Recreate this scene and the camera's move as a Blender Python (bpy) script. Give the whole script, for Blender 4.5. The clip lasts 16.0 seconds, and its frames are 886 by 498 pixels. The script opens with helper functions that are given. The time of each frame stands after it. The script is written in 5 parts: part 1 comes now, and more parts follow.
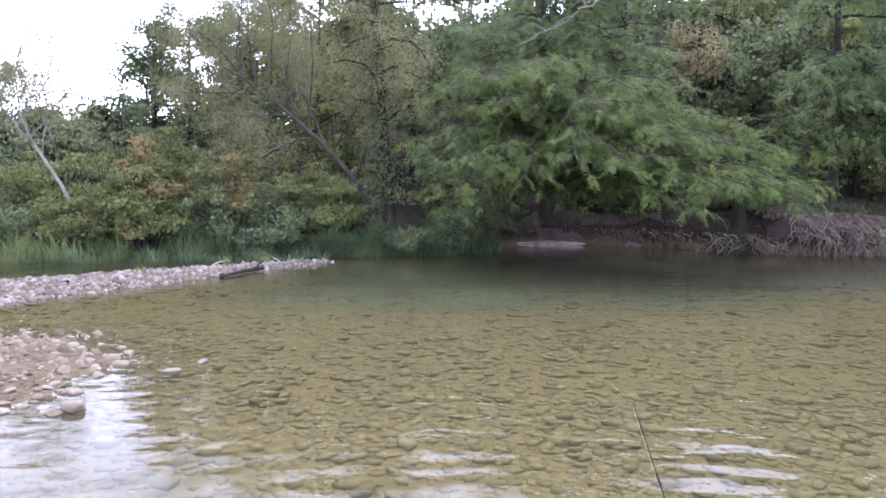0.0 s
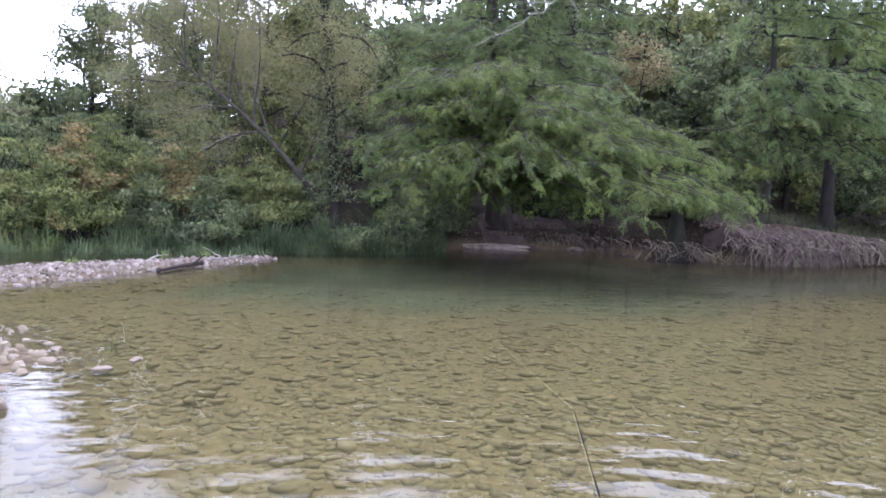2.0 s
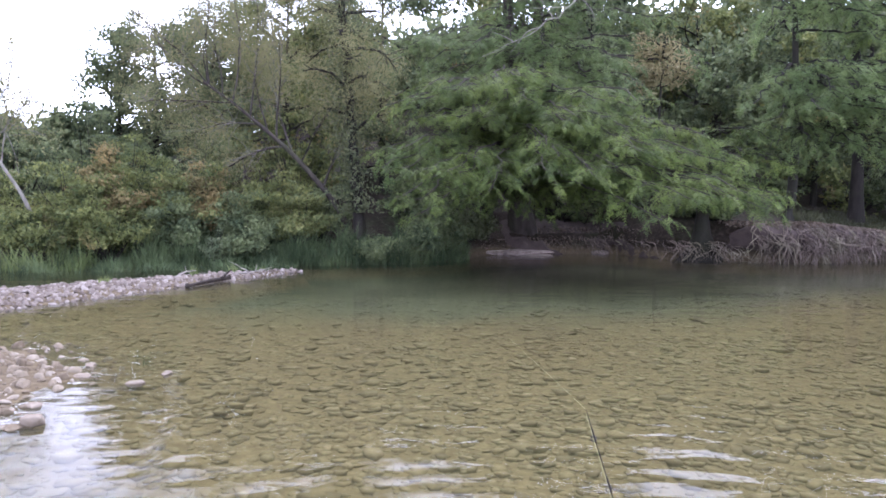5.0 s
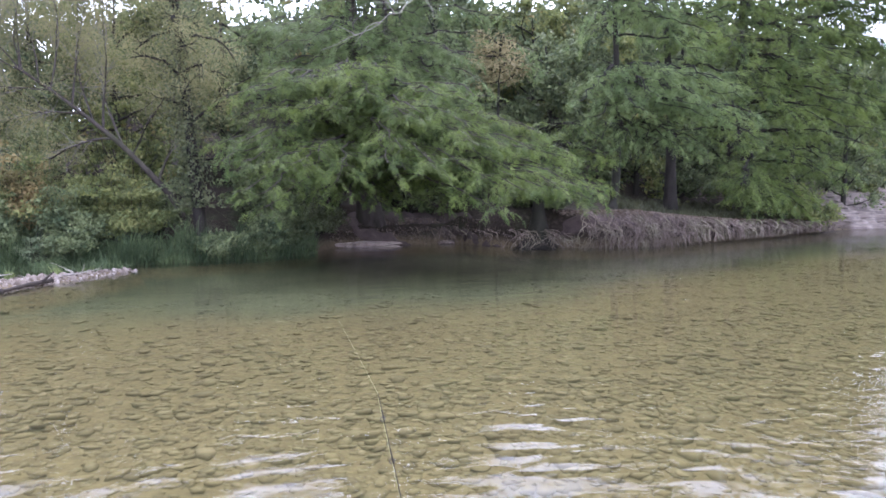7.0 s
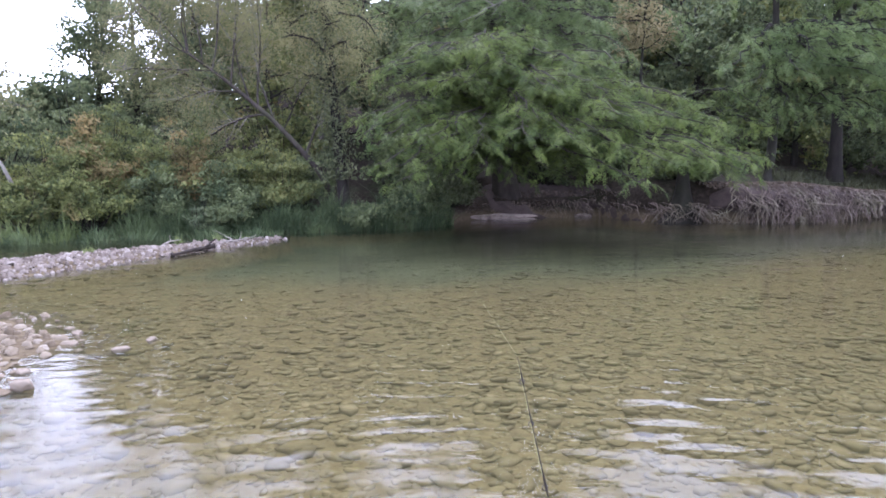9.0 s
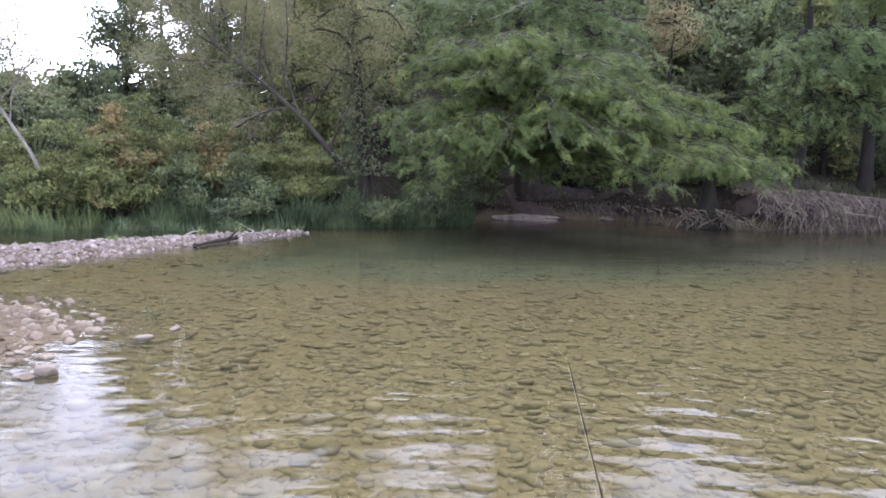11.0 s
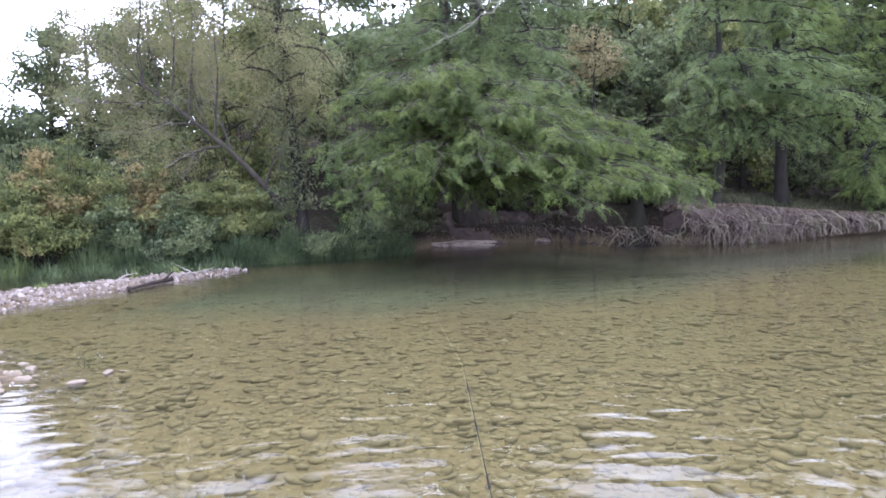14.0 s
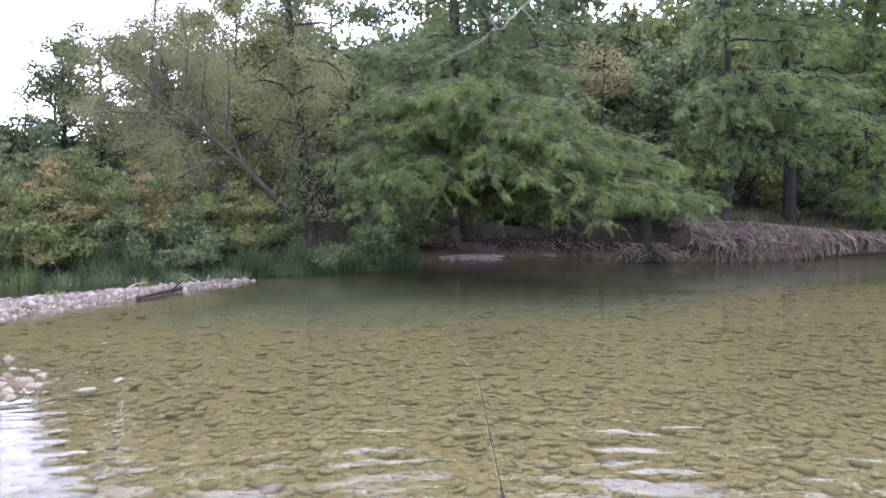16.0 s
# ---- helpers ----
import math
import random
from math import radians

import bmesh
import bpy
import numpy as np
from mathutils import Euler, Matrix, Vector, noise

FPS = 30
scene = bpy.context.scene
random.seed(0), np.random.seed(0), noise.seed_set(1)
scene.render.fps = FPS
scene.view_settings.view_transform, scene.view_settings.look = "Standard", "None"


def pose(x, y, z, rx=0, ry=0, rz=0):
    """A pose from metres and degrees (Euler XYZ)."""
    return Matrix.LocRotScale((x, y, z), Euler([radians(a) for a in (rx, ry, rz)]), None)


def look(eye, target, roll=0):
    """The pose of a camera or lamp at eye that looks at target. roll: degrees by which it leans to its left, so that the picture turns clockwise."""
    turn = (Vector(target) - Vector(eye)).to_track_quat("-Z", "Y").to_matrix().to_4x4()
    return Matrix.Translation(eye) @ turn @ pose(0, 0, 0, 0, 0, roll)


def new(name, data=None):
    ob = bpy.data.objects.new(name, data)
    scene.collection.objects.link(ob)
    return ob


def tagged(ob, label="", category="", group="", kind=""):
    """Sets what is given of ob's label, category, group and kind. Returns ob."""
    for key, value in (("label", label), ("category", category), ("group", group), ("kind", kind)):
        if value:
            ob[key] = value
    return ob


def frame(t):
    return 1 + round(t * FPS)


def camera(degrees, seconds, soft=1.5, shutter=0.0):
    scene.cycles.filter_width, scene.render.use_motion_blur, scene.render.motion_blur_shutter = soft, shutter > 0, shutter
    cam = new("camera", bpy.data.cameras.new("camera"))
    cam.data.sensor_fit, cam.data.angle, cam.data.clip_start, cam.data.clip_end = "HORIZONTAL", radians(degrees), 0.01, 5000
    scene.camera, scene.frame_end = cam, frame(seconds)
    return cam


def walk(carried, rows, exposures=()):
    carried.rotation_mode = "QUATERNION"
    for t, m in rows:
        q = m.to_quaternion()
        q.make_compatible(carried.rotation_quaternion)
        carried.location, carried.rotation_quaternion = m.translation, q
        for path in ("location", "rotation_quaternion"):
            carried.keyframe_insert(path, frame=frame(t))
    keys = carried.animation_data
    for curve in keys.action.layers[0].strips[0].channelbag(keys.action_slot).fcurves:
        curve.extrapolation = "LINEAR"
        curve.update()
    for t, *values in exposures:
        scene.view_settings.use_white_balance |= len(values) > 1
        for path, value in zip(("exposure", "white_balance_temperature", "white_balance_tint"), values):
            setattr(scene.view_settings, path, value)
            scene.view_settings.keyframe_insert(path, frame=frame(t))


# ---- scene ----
cam = camera(66.0, 16.0, soft=1.7)
ROWS = [
    (0.0, 0.058, 0.143, 1.488, 0.00, -3.75, -0.33),
    (0.5, 0.051, -0.108, 1.497, -3.04, -2.84, -2.42),
    (1.0, 0.075, -0.145, 1.507, -4.09, -2.39, -1.30),
    (1.5, 0.075, 0.038, 1.502, -3.63, -3.67, -1.53),
    (2.0, 0.056, 0.168, 1.500, -4.47, -3.66, -2.18),
    (2.5, 0.085, 0.147, 1.510, -2.54, -2.84, -1.04),
    (3.0, 0.099, 0.193, 1.499, -1.73, -3.35, -1.16),
    (5.5, 0.092, 0.082, 1.506, -2.58, -3.01, -0.18),
    (6.0, 0.091, 0.125, 1.503, -2.53, -3.73, -0.59),
    (6.5, 0.145, 0.039, 1.527, -8.60, -3.97, -0.10),
    (7.0, 0.254, -0.158, 1.558, -14.75, -3.84, 0.49),
    (7.5, 0.317, -0.334, 1.564, -16.47, -3.32, 1.92),
    (8.0, 0.238, -0.168, 1.508, -3.50, -4.31, 1.24),
    (8.5, 0.231, -0.113, 1.490, -2.60, -5.66, 0.60),
    (9.0, 0.235, -0.129, 1.517, -3.48, -5.95, 0.58),
    (11.5, 0.126, 0.020, 1.469, -1.65, -6.12, -1.23),
    (12.0, 0.135, 0.041, 1.452, -2.88, -8.52, -2.30),
    (12.5, 0.289, -0.229, 1.489, -13.38, -6.96, 0.32),
    (13.0, 0.316, -0.388, 1.523, -14.07, -5.31, 2.24),
    (13.5, 0.290, -0.264, 1.499, -7.02, -4.36, 2.21),
    (14.0, 0.279, -0.285, 1.495, -6.68, -3.64, 1.66),
    (14.5, 0.258, -0.325, 1.507, -6.61, -3.50, 1.22),
    (15.0, 0.255, -0.315, 1.497, -6.87, -3.54, 0.92),
    (15.5, 0.257, -0.345, 1.502, -8.95, -2.73, 0.33),
    (16.0, 0.238, -0.322, 1.498, -6.12, -2.48, 0.88),
]
walk(cam, [(t, pose(x, y, z, 90 + pitch, roll, yaw)) for t, x, y, z, yaw, pitch, roll in ROWS],
     [(0.0, 0.48, 5520, 24.0), (1.0, 0.43, 5520, 24.0), (5.5, 0.38, 5520, 24.0), (7.0, 0.57, 5540, 23.0), (7.5, 0.68, 5540, 23.0), (8.5, 0.42, 5470, 24.0), (9.0, 0.40, 5470, 24.0), (11.5, 0.30, 5700, 23.0), (12.0, 0.27, 5770, 23.0), (12.6, 0.36, 5770, 21.0), (13.5, 0.65, 5500, 23.0), (14.5, 0.58, 5540, 23.0), (16.0, 0.50, 5600, 23.0)])

# ---- sky, sun, exposure ----
SUN_UP, SUN_TURN = 62.0, 12.0   # elevation; compass turn of the sun, clockwise from +y
world = bpy.data.worlds.new("sky")
scene.world = world
world.use_nodes = True
wt = world.node_tree
wt.nodes.clear()
w_out = wt.nodes.new("ShaderNodeOutputWorld")
w_bg = wt.nodes.new("ShaderNodeBackground")
w_sky = wt.nodes.new("ShaderNodeTexSky")
w_sky.sky_type = "NISHITA"
w_sky.sun_disc = False
w_sky.sun_elevation = radians(SUN_UP)
w_sky.sun_rotation = radians(SUN_TURN)
w_sky.dust_density = 4.0
w_cloud = wt.nodes.new("ShaderNodeTexNoise")     # thin white cloud over the whole sky
w_cloud.inputs["Scale"].default_value = 3.2
w_cloud.inputs["Detail"].default_value = 5.0
w_ramp = wt.nodes.new("ShaderNodeValToRGB")
w_ramp.color_ramp.elements[0].position = 0.30
w_ramp.color_ramp.elements[0].color = (0.55, 0.55, 0.55, 1)
w_ramp.color_ramp.elements[1].position = 0.62
w_ramp.color_ramp.elements[1].color = (1, 1, 1, 1)
w_mix = wt.nodes.new("ShaderNodeMix")
w_mix.data_type = "RGBA"
w_mix.inputs[7].default_value = (29.0, 29.7, 32.0, 1)
wt.links.new(w_cloud.outputs["Fac"], w_ramp.inputs["Fac"])
w_geo = wt.nodes.new("ShaderNodeTexCoord")
w_sep = wt.nodes.new("ShaderNodeSeparateXYZ")
w_veil = wt.nodes.new("ShaderNodeMapRange")      # the veil is thickest low in the sky
for k, v in (("From Min", 0.20), ("From Max", 0.55), ("To Min", 1.0), ("To Max", 0.52)):
    w_veil.inputs[k].default_value = v
w_thin = wt.nodes.new("ShaderNodeMath")
w_thin.operation = "MULTIPLY"
wt.links.new(w_geo.outputs["Generated"], w_sep.inputs[0])
wt.links.new(w_sep.outputs["Z"], w_veil.inputs["Value"])
wt.links.new(w_veil.outputs["Result"], w_thin.inputs[0])
wt.links.new(w_ramp.outputs["Color"], w_thin.inputs[1])
wt.links.new(w_thin.outputs[0], w_mix.inputs[0])
wt.links.new(w_sky.outputs["Color"], w_mix.inputs[6])
wt.links.new(w_mix.outputs[2], w_bg.inputs["Color"])
w_bg.inputs["Strength"].default_value = 0.165
wt.links.new(w_bg.outputs["Background"], w_out.inputs["Surface"])

sun = new("sun", bpy.data.lights.new("sun", "SUN"))
sun.data.energy = 2.3
sun.data.angle = radians(9)
sun.data.color = (1.0, 0.96, 0.9)
_a, _e = radians(SUN_TURN), radians(SUN_UP)
_away = Vector((math.sin(_a) * math.cos(_e), math.cos(_a) * math.cos(_e), math.sin(_e)))
sun.matrix_world = look(_away * 50, (0, 0, 0))


# ---- materials ----
def graph(name):
    m = bpy.data.materials.new(name)
    m.use_nodes = True
    nt = m.node_tree
    nt.nodes.clear()
    out = nt.nodes.new("ShaderNodeOutputMaterial")
    return m, nt, out


def node(nt, kind, **inputs):
    n = nt.nodes.new(kind)
    for k, v in inputs.items():
        n.inputs[k.replace("_", " ")].default_value = v
    return n


def ramp(nt, source, stops):
    r = nt.nodes.new("ShaderNodeValToRGB")
    e = r.color_ramp.elements
    while len(e) < len(stops):
        e.new(0.5)
    for el, (p, c) in zip(e, stops):
        el.position, el.color = p, (*c, 1)
    nt.links.new(source, r.inputs["Fac"])
    return r.outputs["Color"]


def mixed(nt, fac, a, b, how="MIX"):
    m = nt.nodes.new("ShaderNodeMix")
    m.data_type, m.blend_type = "RGBA", how
    for slot, v in ((0, fac), (6, a), (7, b)):
        if hasattr(v, "is_linked"):
            nt.links.new(v, m.inputs[slot])
        else:
            m.inputs[slot].default_value = v if slot == 0 else (*v, 1)
    return m.outputs[2]


def noise_of(nt, scale, detail=4.0, stretch=None, rough=0.55):
    tc = nt.nodes.new("ShaderNodeNewGeometry")
    src = tc.outputs["Position"]
    if stretch:
        mp = nt.nodes.new("ShaderNodeMapping")
        mp.inputs["Scale"].default_value = stretch
        nt.links.new(src, mp.inputs["Vector"])
        src = mp.outputs["Vector"]
    n = node(nt, "ShaderNodeTexNoise", Scale=scale, Detail=detail, Roughness=rough)
    nt.links.new(src, n.inputs["Vector"])
    return n.outputs["Fac"]


def bump(nt, height, strength, distance):
    b = node(nt, "ShaderNodeBump", Strength=strength, Distance=distance)
    nt.links.new(height, b.inputs["Height"])
    return b.outputs["Normal"]


def leaf_material(name, dark, mid, light, tint=None, tint_at=(0.62, 0.75), glow=0.35, patch=0.55):
    """Foliage: each leaf a shade of its own, clumps of lighter growth, light passing through."""
    m, nt, out = graph(name)
    geo = nt.nodes.new("ShaderNodeNewGeometry")
    own = ramp(nt, geo.outputs["Random Per Island"], [(0.0, dark), (0.5, mid), (1.0, light)])
    clump = noise_of(nt, patch, 3.0)
    col = mixed(nt, ramp(nt, clump, [(0.40, (0, 0, 0)), (0.62, (1, 1, 1))]), dark, light)
    soft = nt.nodes.new("ShaderNodeMix")
    soft.data_type = "RGBA"
    soft.inputs[0].default_value = 0.62
    nt.links.new(own, soft.inputs[6])
    nt.links.new(col, soft.inputs[7])
    col = soft.outputs[2]
    if tint:
        far = noise_of(nt, 0.8, 3.0)
        k = ramp(nt, far, [(tint_at[0], (0, 0, 0)), (tint_at[1], (0.8, 0.8, 0.8))])
        col = mixed(nt, k, col, tint)
    p = node(nt, "ShaderNodeBsdfPrincipled", Roughness=0.5)
    p.inputs["Specular IOR Level"].default_value = 0.10
    nt.links.new(col, p.inputs["Base Color"])
    tr = nt.nodes.new("ShaderNodeBsdfTranslucent")
    nt.links.new(col, tr.inputs["Color"])
    mx = node(nt, "ShaderNodeMixShader", Fac=glow)
    nt.links.new(p.outputs[0], mx.inputs[1])
    nt.links.new(tr.outputs[0], mx.inputs[2])
    nt.links.new(mx.outputs[0], out.inputs["Surface"])
    return m


def bark_material(name, dark, light, scale=6.0, uneven=0.0):
    m, nt, out = graph(name)
    n = noise_of(nt, scale, 6.0, (1, 1, 0.25))
    n2 = noise_of(nt, 1.2, 3.0)
    col = ramp(nt, n, [(0.3, dark), (0.7, light)])
    col = mixed(nt, ramp(nt, n2, [(0.45, (0, 0, 0)), (0.7, (0.5, 0.5, 0.5))]), col, (light[0] * 0.95, light[1] * 1.2, light[2] * 0.8))
    if uneven:      # some limbs weathered darker than others
        own = nt.nodes.new("ShaderNodeNewGeometry").outputs["Random Per Island"]
        col = mixed(nt, uneven, col, ramp(nt, own, [(0.0, (0.16, 0.14, 0.13)), (0.5, (0.55, 0.52, 0.50)), (1.0, (1.0, 1.0, 1.0))]), "MULTIPLY")
    p = node(nt, "ShaderNodeBsdfPrincipled", Roughness=0.9)
    p.inputs["Specular IOR Level"].default_value = 0.15
    nt.links.new(col, p.inputs["Base Color"])
    nt.links.new(bump(nt, n, 0.6, 0.02), p.inputs["Normal"])
    nt.links.new(p.outputs[0], out.inputs["Surface"])
    return m


POOL_TINT = (0.094, 0.100, 0.056)     # light lost in deep water, painted as dark green towards the pool floor


# share of the painted deep-water tint, growing with depth below the surface
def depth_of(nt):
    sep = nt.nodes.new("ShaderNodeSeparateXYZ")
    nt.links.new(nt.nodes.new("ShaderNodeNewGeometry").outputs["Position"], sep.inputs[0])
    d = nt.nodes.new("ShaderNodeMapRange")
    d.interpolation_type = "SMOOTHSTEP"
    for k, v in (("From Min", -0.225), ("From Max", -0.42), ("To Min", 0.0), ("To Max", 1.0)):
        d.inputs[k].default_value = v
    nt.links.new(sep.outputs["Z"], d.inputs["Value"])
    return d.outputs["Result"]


def stone_material(name, stops, per_object=False, rough=0.8, stain=(0.16, 0.14, 0.07), stain_k=0.35, pool_tint=False):
    m, nt, out = graph(name)
    if per_object:
        rnd = nt.nodes.new("ShaderNodeObjectInfo").outputs["Random"]
    else:
        rnd = nt.nodes.new("ShaderNodeNewGeometry").outputs["Random Per Island"]
    col = ramp(nt, rnd, stops)
    grain = noise_of(nt, 28.0, 5.0)
    col = mixed(nt, 0.35, col, ramp(nt, grain, [(0.3, (0.35, 0.33, 0.3)), (0.7, (1.0, 1.0, 1.0))]), "MULTIPLY")
    blot = noise_of(nt, 4.0, 3.0)
    col = mixed(nt, ramp(nt, blot, [(0.5, (0, 0, 0)), (0.75, (stain_k,) * 3)]), col, stain)
    if pool_tint:
        col = mixed(nt, depth_of(nt), col, POOL_TINT)
    p = node(nt, "ShaderNodeBsdfPrincipled", Roughness=rough)
    p.inputs["Specular IOR Level"].default_value = 0.25
    nt.links.new(col, p.inputs["Base Color"])
    nt.links.new(bump(nt, grain, 0.35, 0.01), p.inputs["Normal"])
    nt.links.new(p.outputs[0], out.inputs["Surface"])
    return m


def ground_material():
    """Leaf litter and soil on the banks; sand among the bed stones; the deep water's green dimming painted on the pool
    floor.
    """
    m, nt, out = graph("ground")
    geo = nt.nodes.new("ShaderNodeNewGeometry")
    sep = nt.nodes.new("ShaderNodeSeparateXYZ")
    nt.links.new(geo.outputs["Position"], sep.inputs[0])
    fine = noise_of(nt, 9.0, 6.0)
    broad = noise_of(nt, 0.7, 4.0)
    soil = ramp(nt, fine, [(0.3, (0.014, 0.011, 0.008)), (0.55, (0.03, 0.023, 0.018)), (0.75, (0.055, 0.043, 0.033))])
    green = ramp(nt, fine, [(0.3, (0.014, 0.020, 0.009)), (0.7, (0.034, 0.043, 0.018))])
    land = mixed(nt, ramp(nt, broad, [(0.52, (0, 0, 0)), (0.7, (0.7, 0.7, 0.7))]), soil, green)
    sand = ramp(nt, fine, [(0.3, (0.120, 0.093, 0.045)), (0.7, (0.205, 0.159, 0.077))])
    pool_tint = ramp(nt, broad, [(0.35, (0.082, 0.087, 0.049)), (0.65, (0.104, 0.110, 0.062))])
    wet = nt.nodes.new("ShaderNodeMapRange")
    for k, v in (("From Min", -0.10), ("From Max", 0.02), ("To Min", 0.0), ("To Max", 1.0)):
        wet.inputs[k].default_value = v
    nt.links.new(sep.outputs["Z"], wet.inputs["Value"])
    brown = ramp(nt, fine, [(0.3, (0.065, 0.049, 0.030)), (0.7, (0.135, 0.106, 0.068))])
    sand = mixed(nt, wet.outputs["Result"], sand, brown)
    bed = mixed(nt, depth_of(nt), sand, pool_tint)
    dry = nt.nodes.new("ShaderNodeMapRange")
    for k, v in (("From Min", 0.16), ("From Max", 0.4), ("To Min", 0.0), ("To Max", 1.0)):
        dry.inputs[k].default_value = v
    nt.links.new(sep.outputs["Z"], dry.inputs["Value"])
    col = mixed(nt, dry.outputs["Result"], bed, land)
    p = node(nt, "ShaderNodeBsdfPrincipled", Roughness=0.95)
    p.inputs["Specular IOR Level"].default_value = 0.1
    nt.links.new(col, p.inputs["Base Color"])
    nt.links.new(bump(nt, fine, 0.7, 0.05), p.inputs["Normal"])
    nt.links.new(p.outputs[0], out.inputs["Surface"])
    return m


def water_material():
    """Clear shallow river water: a faint green tint and a little turbidity in it, and the mirror of sky and trees on
    top.
    """
    m, nt, out = graph("river_water")
    a = noise_of(nt, 2.0, 2.0, (0.42, 1.30, 1.0))
    b = noise_of(nt, 6.0, 2.0, (0.45, 1.15, 1.0))
    calm = noise_of(nt, 0.22, 2.0)
    add = node(nt, "ShaderNodeMath")
    add.operation = "MULTIPLY_ADD"
    nt.links.new(b, add.inputs[0])
    add.inputs[1].default_value = 0.22
    nt.links.new(a, add.inputs[2])
    # rings spreading from where the angler stands, dying out over a few metres
    geo = nt.nodes.new("ShaderNodeNewGeometry")
    mp = nt.nodes.new("ShaderNodeMapping")
    mp.inputs["Location"].default_value = (-0.3, 0.4, 0)
    nt.links.new(geo.outputs["Position"], mp.inputs["Vector"])
    ring = node(nt, "ShaderNodeTexWave", Scale=1.05, Distortion=6.0, Detail=3.0)
    ring.inputs["Detail Scale"].default_value = 1.0
    ring.wave_type, ring.rings_direction = "RINGS", "Z"
    nt.links.new(mp.outputs["Vector"], ring.inputs["Vector"])
    far = nt.nodes.new("ShaderNodeVectorMath")
    far.operation = "LENGTH"
    nt.links.new(mp.outputs["Vector"], far.inputs[0])
    fade = nt.nodes.new("ShaderNodeMapRange")
    for k, v in (("From Min", 3.0), ("From Max", 8.5), ("To Min", 0.23), ("To Max", 0.0)):
        fade.inputs[k].default_value = v
    nt.links.new(far.outputs["Value"], fade.inputs["Value"])
    both = node(nt, "ShaderNodeMath")
    both.operation = "MULTIPLY_ADD"
    nt.links.new(ring.outputs["Fac"], both.inputs[0])
    nt.links.new(fade.outputs["Result"], both.inputs[1])
    nt.links.new(add.outputs[0], both.inputs[2])
    add = both
    mul = node(nt, "ShaderNodeMath")
    mul.operation = "MULTIPLY"
    nt.links.new(add.outputs[0], mul.inputs[0])
    nt.links.new(ramp(nt, calm, [(0.35, (0.25,) * 3), (0.65, (1,) * 3)]), mul.inputs[1])
    nrm = bump(nt, mul.outputs[0], 0.42, 0.05)
    gl = node(nt, "ShaderNodeBsdfGlossy", Roughness=0.04)
    gl.inputs["Color"].default_value = (0.72, 0.72, 0.75, 1)
    nt.links.new(nrm, gl.inputs["Normal"])
    tr = nt.nodes.new("ShaderNodeBsdfTransparent")
    tr.inputs["Color"].default_value = (0.95, 0.97, 0.90, 1)
    fr = node(nt, "ShaderNodeFresnel", IOR=1.33)
    nt.links.new(nrm, fr.inputs["Normal"])
    mx = nt.nodes.new("ShaderNodeMixShader")
    nt.links.new(fr.outputs[0], mx.inputs[0])
    fine_silt = node(nt, "ShaderNodeBsdfDiffuse")          # silt hanging in the water
    fine_silt.inputs["Color"].default_value = (0.165, 0.166, 0.094, 1)
    body = node(nt, "ShaderNodeMixShader", Fac=0.095)
    nt.links.new(tr.outputs[0], body.inputs[1])
    nt.links.new(fine_silt.outputs[0], body.inputs[2])
    nt.links.new(body.outputs[0], mx.inputs[1])
    nt.links.new(gl.outputs[0], mx.inputs[2])
    nt.links.new(mx.outputs[0], out.inputs["Surface"])
    return m


def plain_material(name, color, rough=0.5, metal=0.0, vary=0.25, scale=40.0):
    m, nt, out = graph(name)
    n = noise_of(nt, scale, 4.0)
    col = mixed(nt, vary, color, ramp(nt, n, [(0.3, tuple(c * 0.4 for c in color)), (0.7, tuple(min(1, c * 1.5) for c in color))]))
    p = node(nt, "ShaderNodeBsdfPrincipled", Roughness=rough, Metallic=metal)
    p.inputs["Specular IOR Level"].default_value = 0.15
    nt.links.new(col, p.inputs["Base Color"])
    nt.links.new(bump(nt, n, 0.2, 0.004), p.inputs["Normal"])
    nt.links.new(p.outputs[0], out.inputs["Surface"])
    return m


def shelf_material():
    """Bedded limestone: pale pinkish tan with dark weathered partings and stains."""
    m, nt, out = graph("shelf_rock")
    bed = noise_of(nt, 1.0, 5.0, (0.35, 0.9, 7.0), 0.6)
    fine = noise_of(nt, 11.0, 5.0)
    blot = noise_of(nt, 0.9, 4.0)
    col = ramp(nt, bed, [(0.36, (0.045, 0.036, 0.030)), (0.46, (0.120, 0.096, 0.083)), (0.58, (0.195, 0.160, 0.139)), (0.72, (0.245, 0.208, 0.185))])
    col = mixed(nt, 0.45, col, ramp(nt, fine, [(0.3, (0.4, 0.37, 0.34)), (0.7, (1.0, 1.0, 1.0))]), "MULTIPLY")
    col = mixed(nt, ramp(nt, blot, [(0.5, (0, 0, 0)), (0.7, (0.55,) * 3)]), col, (0.105, 0.082, 0.066))
    p = node(nt, "ShaderNodeBsdfPrincipled", Roughness=0.85)
    p.inputs["Specular IOR Level"].default_value = 0.2
    nt.links.new(col, p.inputs["Base Color"])
    nt.links.new(bump(nt, bed, 0.9, 0.12), p.inputs["Normal"])
    nt.links.new(p.outputs[0], out.inputs["Surface"])
    return m


